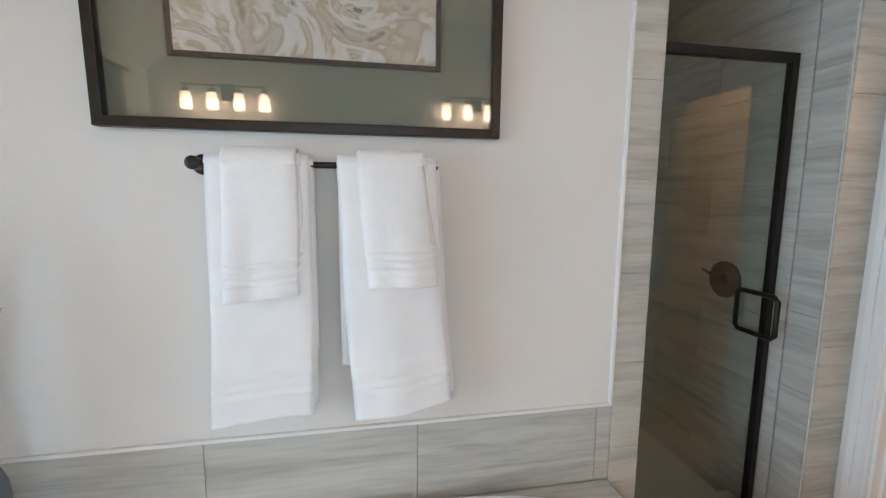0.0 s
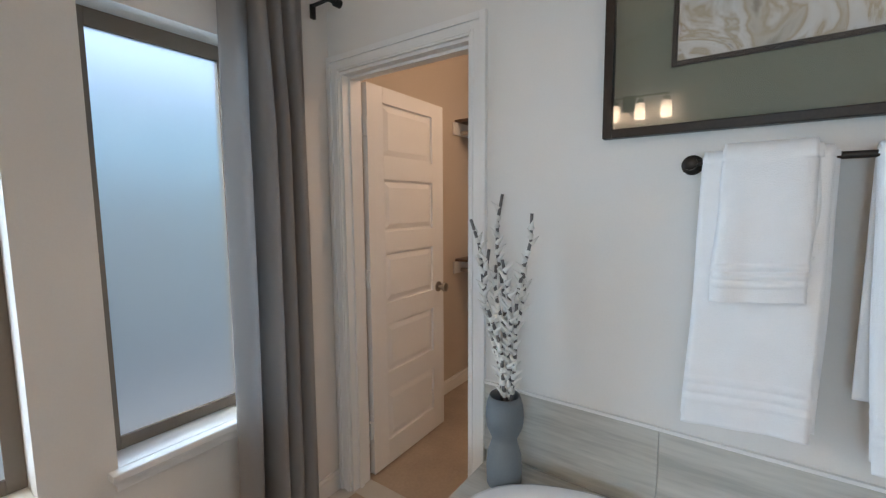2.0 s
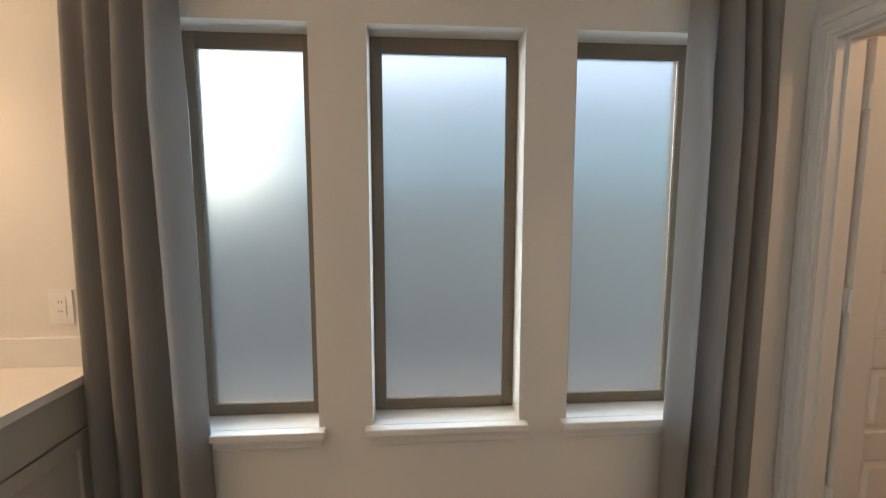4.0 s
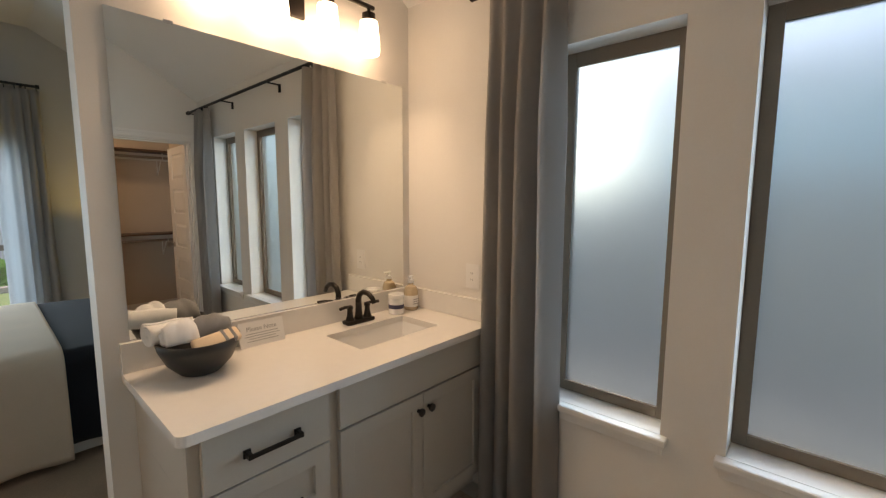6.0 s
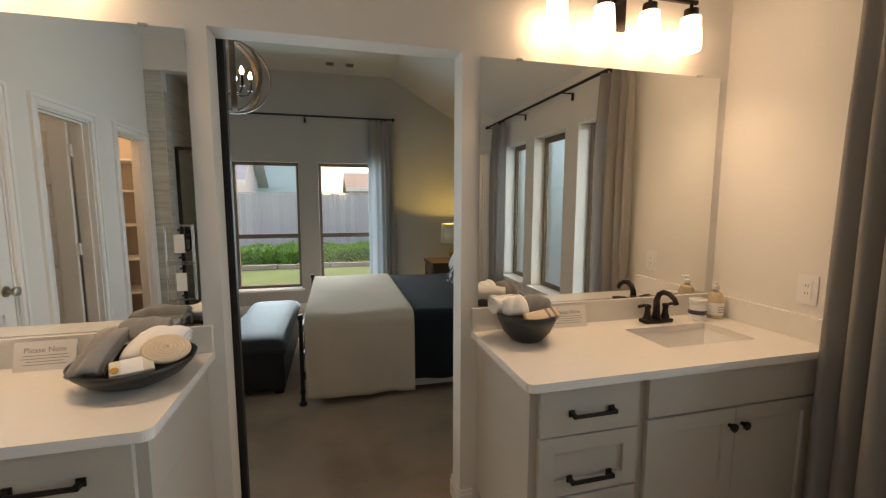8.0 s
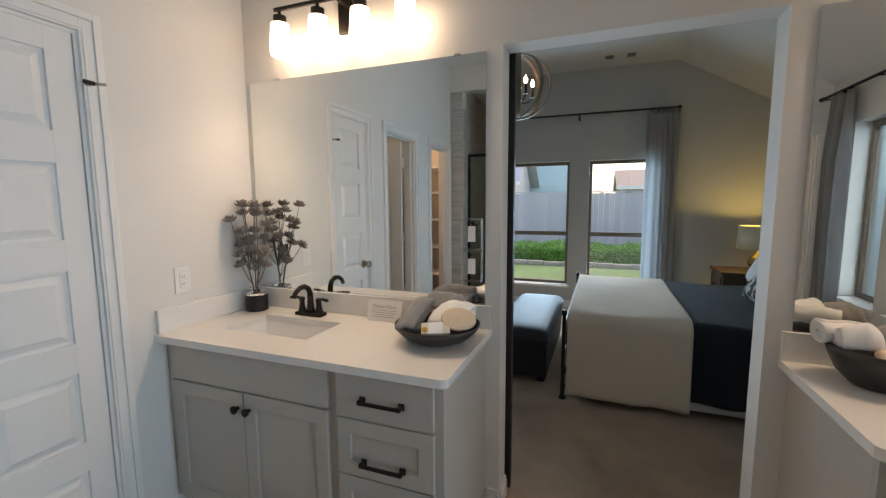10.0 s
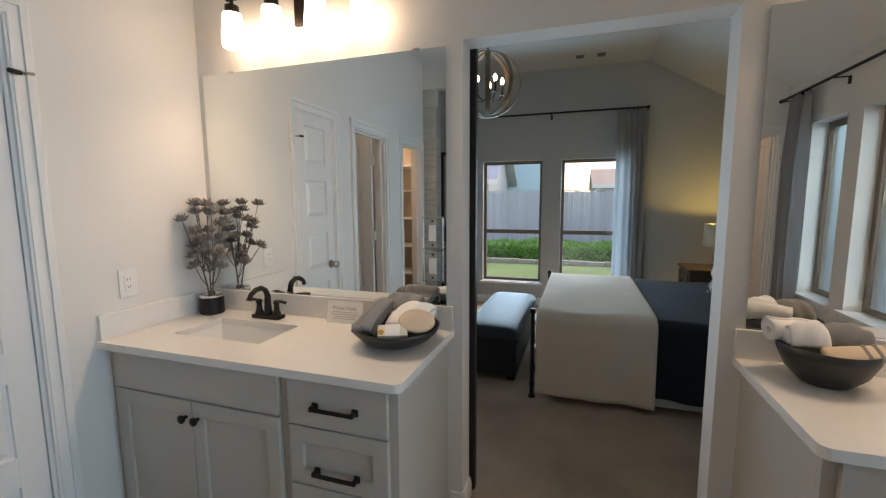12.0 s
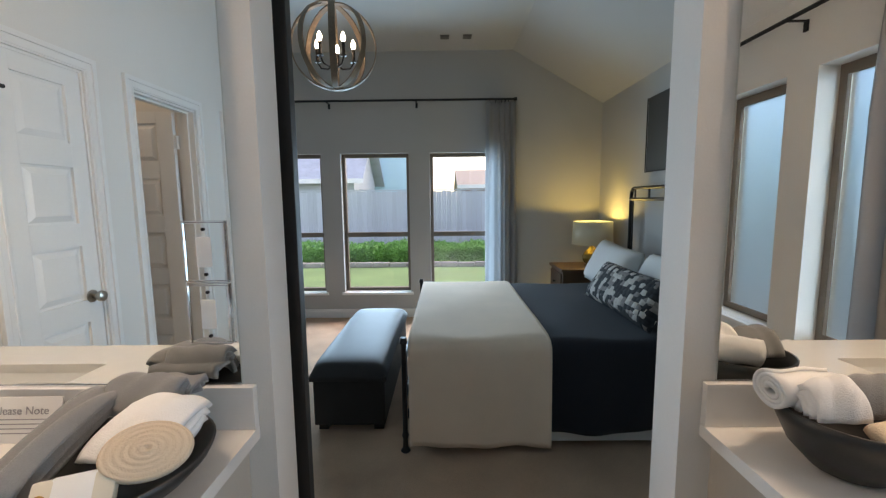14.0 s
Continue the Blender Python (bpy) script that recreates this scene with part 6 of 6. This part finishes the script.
def house(at, w, d, h, pitch, wallmat, label, rz=0.0, roofmat=None):
    o = thing("neighbour_house", at, label, "house", "houses")
    o.rotation_euler = (0, 0, radians(rz))
    part("wall", b(-w / 2, -d / 2, 0, w / 2, d / 2, h), wallmat, o)
    bm = bmesh.new()
    e = 0.45
    rz_ = h + pitch
    for s in (-1, 1):
        v0 = [(-w / 2 - e, s * (d / 2 + e), h - 0.12), (w / 2 + e, s * (d / 2 + e), h - 0.12), (w / 2 + e, 0, rz_), (-w / 2 - e, 0, rz_)]
        lo_ = [bm.verts.new(p) for p in v0]
        hi_ = [bm.verts.new((p[0], p[1], p[2] + 0.14)) for p in v0]
        bm.faces.new(lo_)
        bm.faces.new(hi_)
        for i in range(4):
            bm.faces.new((lo_[i], lo_[(i + 1) % 4], hi_[(i + 1) % 4], hi_[i]))
    part("roof", bm, roofmat or SHINGLE, o, "shingle roof")
    for s in (-1, 1):
        bm = bmesh.new()
        t = [bm.verts.new((s * w / 2, y, z)) for y, z in ((-d / 2, h + 0.001), (d / 2, h + 0.001), (0, rz_ - 0.02))]
        t2 = [bm.verts.new((s * (w / 2 - 0.1), y, z)) for y, z in ((-d / 2, h + 0.001), (d / 2, h + 0.001), (0, rz_ - 0.02))]
        bm.faces.new(t)
        bm.faces.new(t2)
        for i in range(3):
            bm.faces.new((t[i], t[(i + 1) % 3], t2[(i + 1) % 3], t2[i]))
        part("gable", bm, SIDING, o, "pale siding gable")
    part("fascia", b(-w / 2 - e, -d / 2 - e - 0.03, h - 0.16, w / 2 + e, -d / 2 - e - 0.001, h + 0.02), TRIM, o, "white fascia board")
    for x in (-w * 0.25, w * 0.2):
        wd = part("window", b(x - 0.45, -d / 2 - 0.03, h - 1.7, x + 0.45, -d / 2 - 0.001, h - 0.5), WINFRAME, o)
        part("pane", b(x - 0.4, -d / 2 - 0.036, h - 1.65, x + 0.4, -d / 2 - 0.031, h - 0.55), CLEAR, wd)
    return o


house((-9.0, 20.5, -0.2), 10.2, 5.0, 2.45, 2.2, SIDING, "neighbouring house with a grey gabled roof beyond the fence")
house((-5.6, 27.0, -0.2), 7.6, 7.0, 5.6, 2.2, BLUESIDING, "tall pale blue neighbouring house beyond the fence")
house((5.6, 26.0, -0.2), 9.5, 8.0, 2.3, 0.9, BRICK, "low tan neighbouring house beyond the fence", 0.0, TANROOF)
# unseen ground strip, added so the panes go grey below instead of green
setting("side_path", b(1.95, -12, -0.19, 6.0, 12, -0.17), CONCRETE, "unseen concrete strip added to grey the frosted windows", "path")
# unseen house, set to limit the patch of sky in the frosted panes
house((11.5, -3.7, -0.2), 12.0, 10.0, 3.2, 2.2, BLUESIDING, "unseen house placed to shape the brightness of the frosted windows", 90)
# unseen fence added to darken the lower part of the frosted panes
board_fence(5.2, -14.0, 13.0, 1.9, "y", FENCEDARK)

# ---- floor tiles of the bathroom ----
ft = bpy.data.meshes.new("tile")
bt = b(0.002, 0.002, 0.0, 0.448, 0.448, 0.006, 0.001)
bt.to_mesh(ft)
bt.free()
ft.materials.append(FLOORTILE)
fl = tagged(new("tile_floor"), "brown square floor tiles of the bathroom", "tiling", kind="structure")
for i in range(9):
    for k in range(8):
        x, y = LEFT + 0.02 + 0.45 * i, BACK + 0.45 * k
        if x + 0.45 < RIGHT + 0.3 and y + 0.45 < FRONT + 0.05 and not (y < TY1 - 0.1 and x < TX1 - 0.1):
            t = new("tile", ft)
            t.parent = fl
            t.location = (x, y, 0.0)
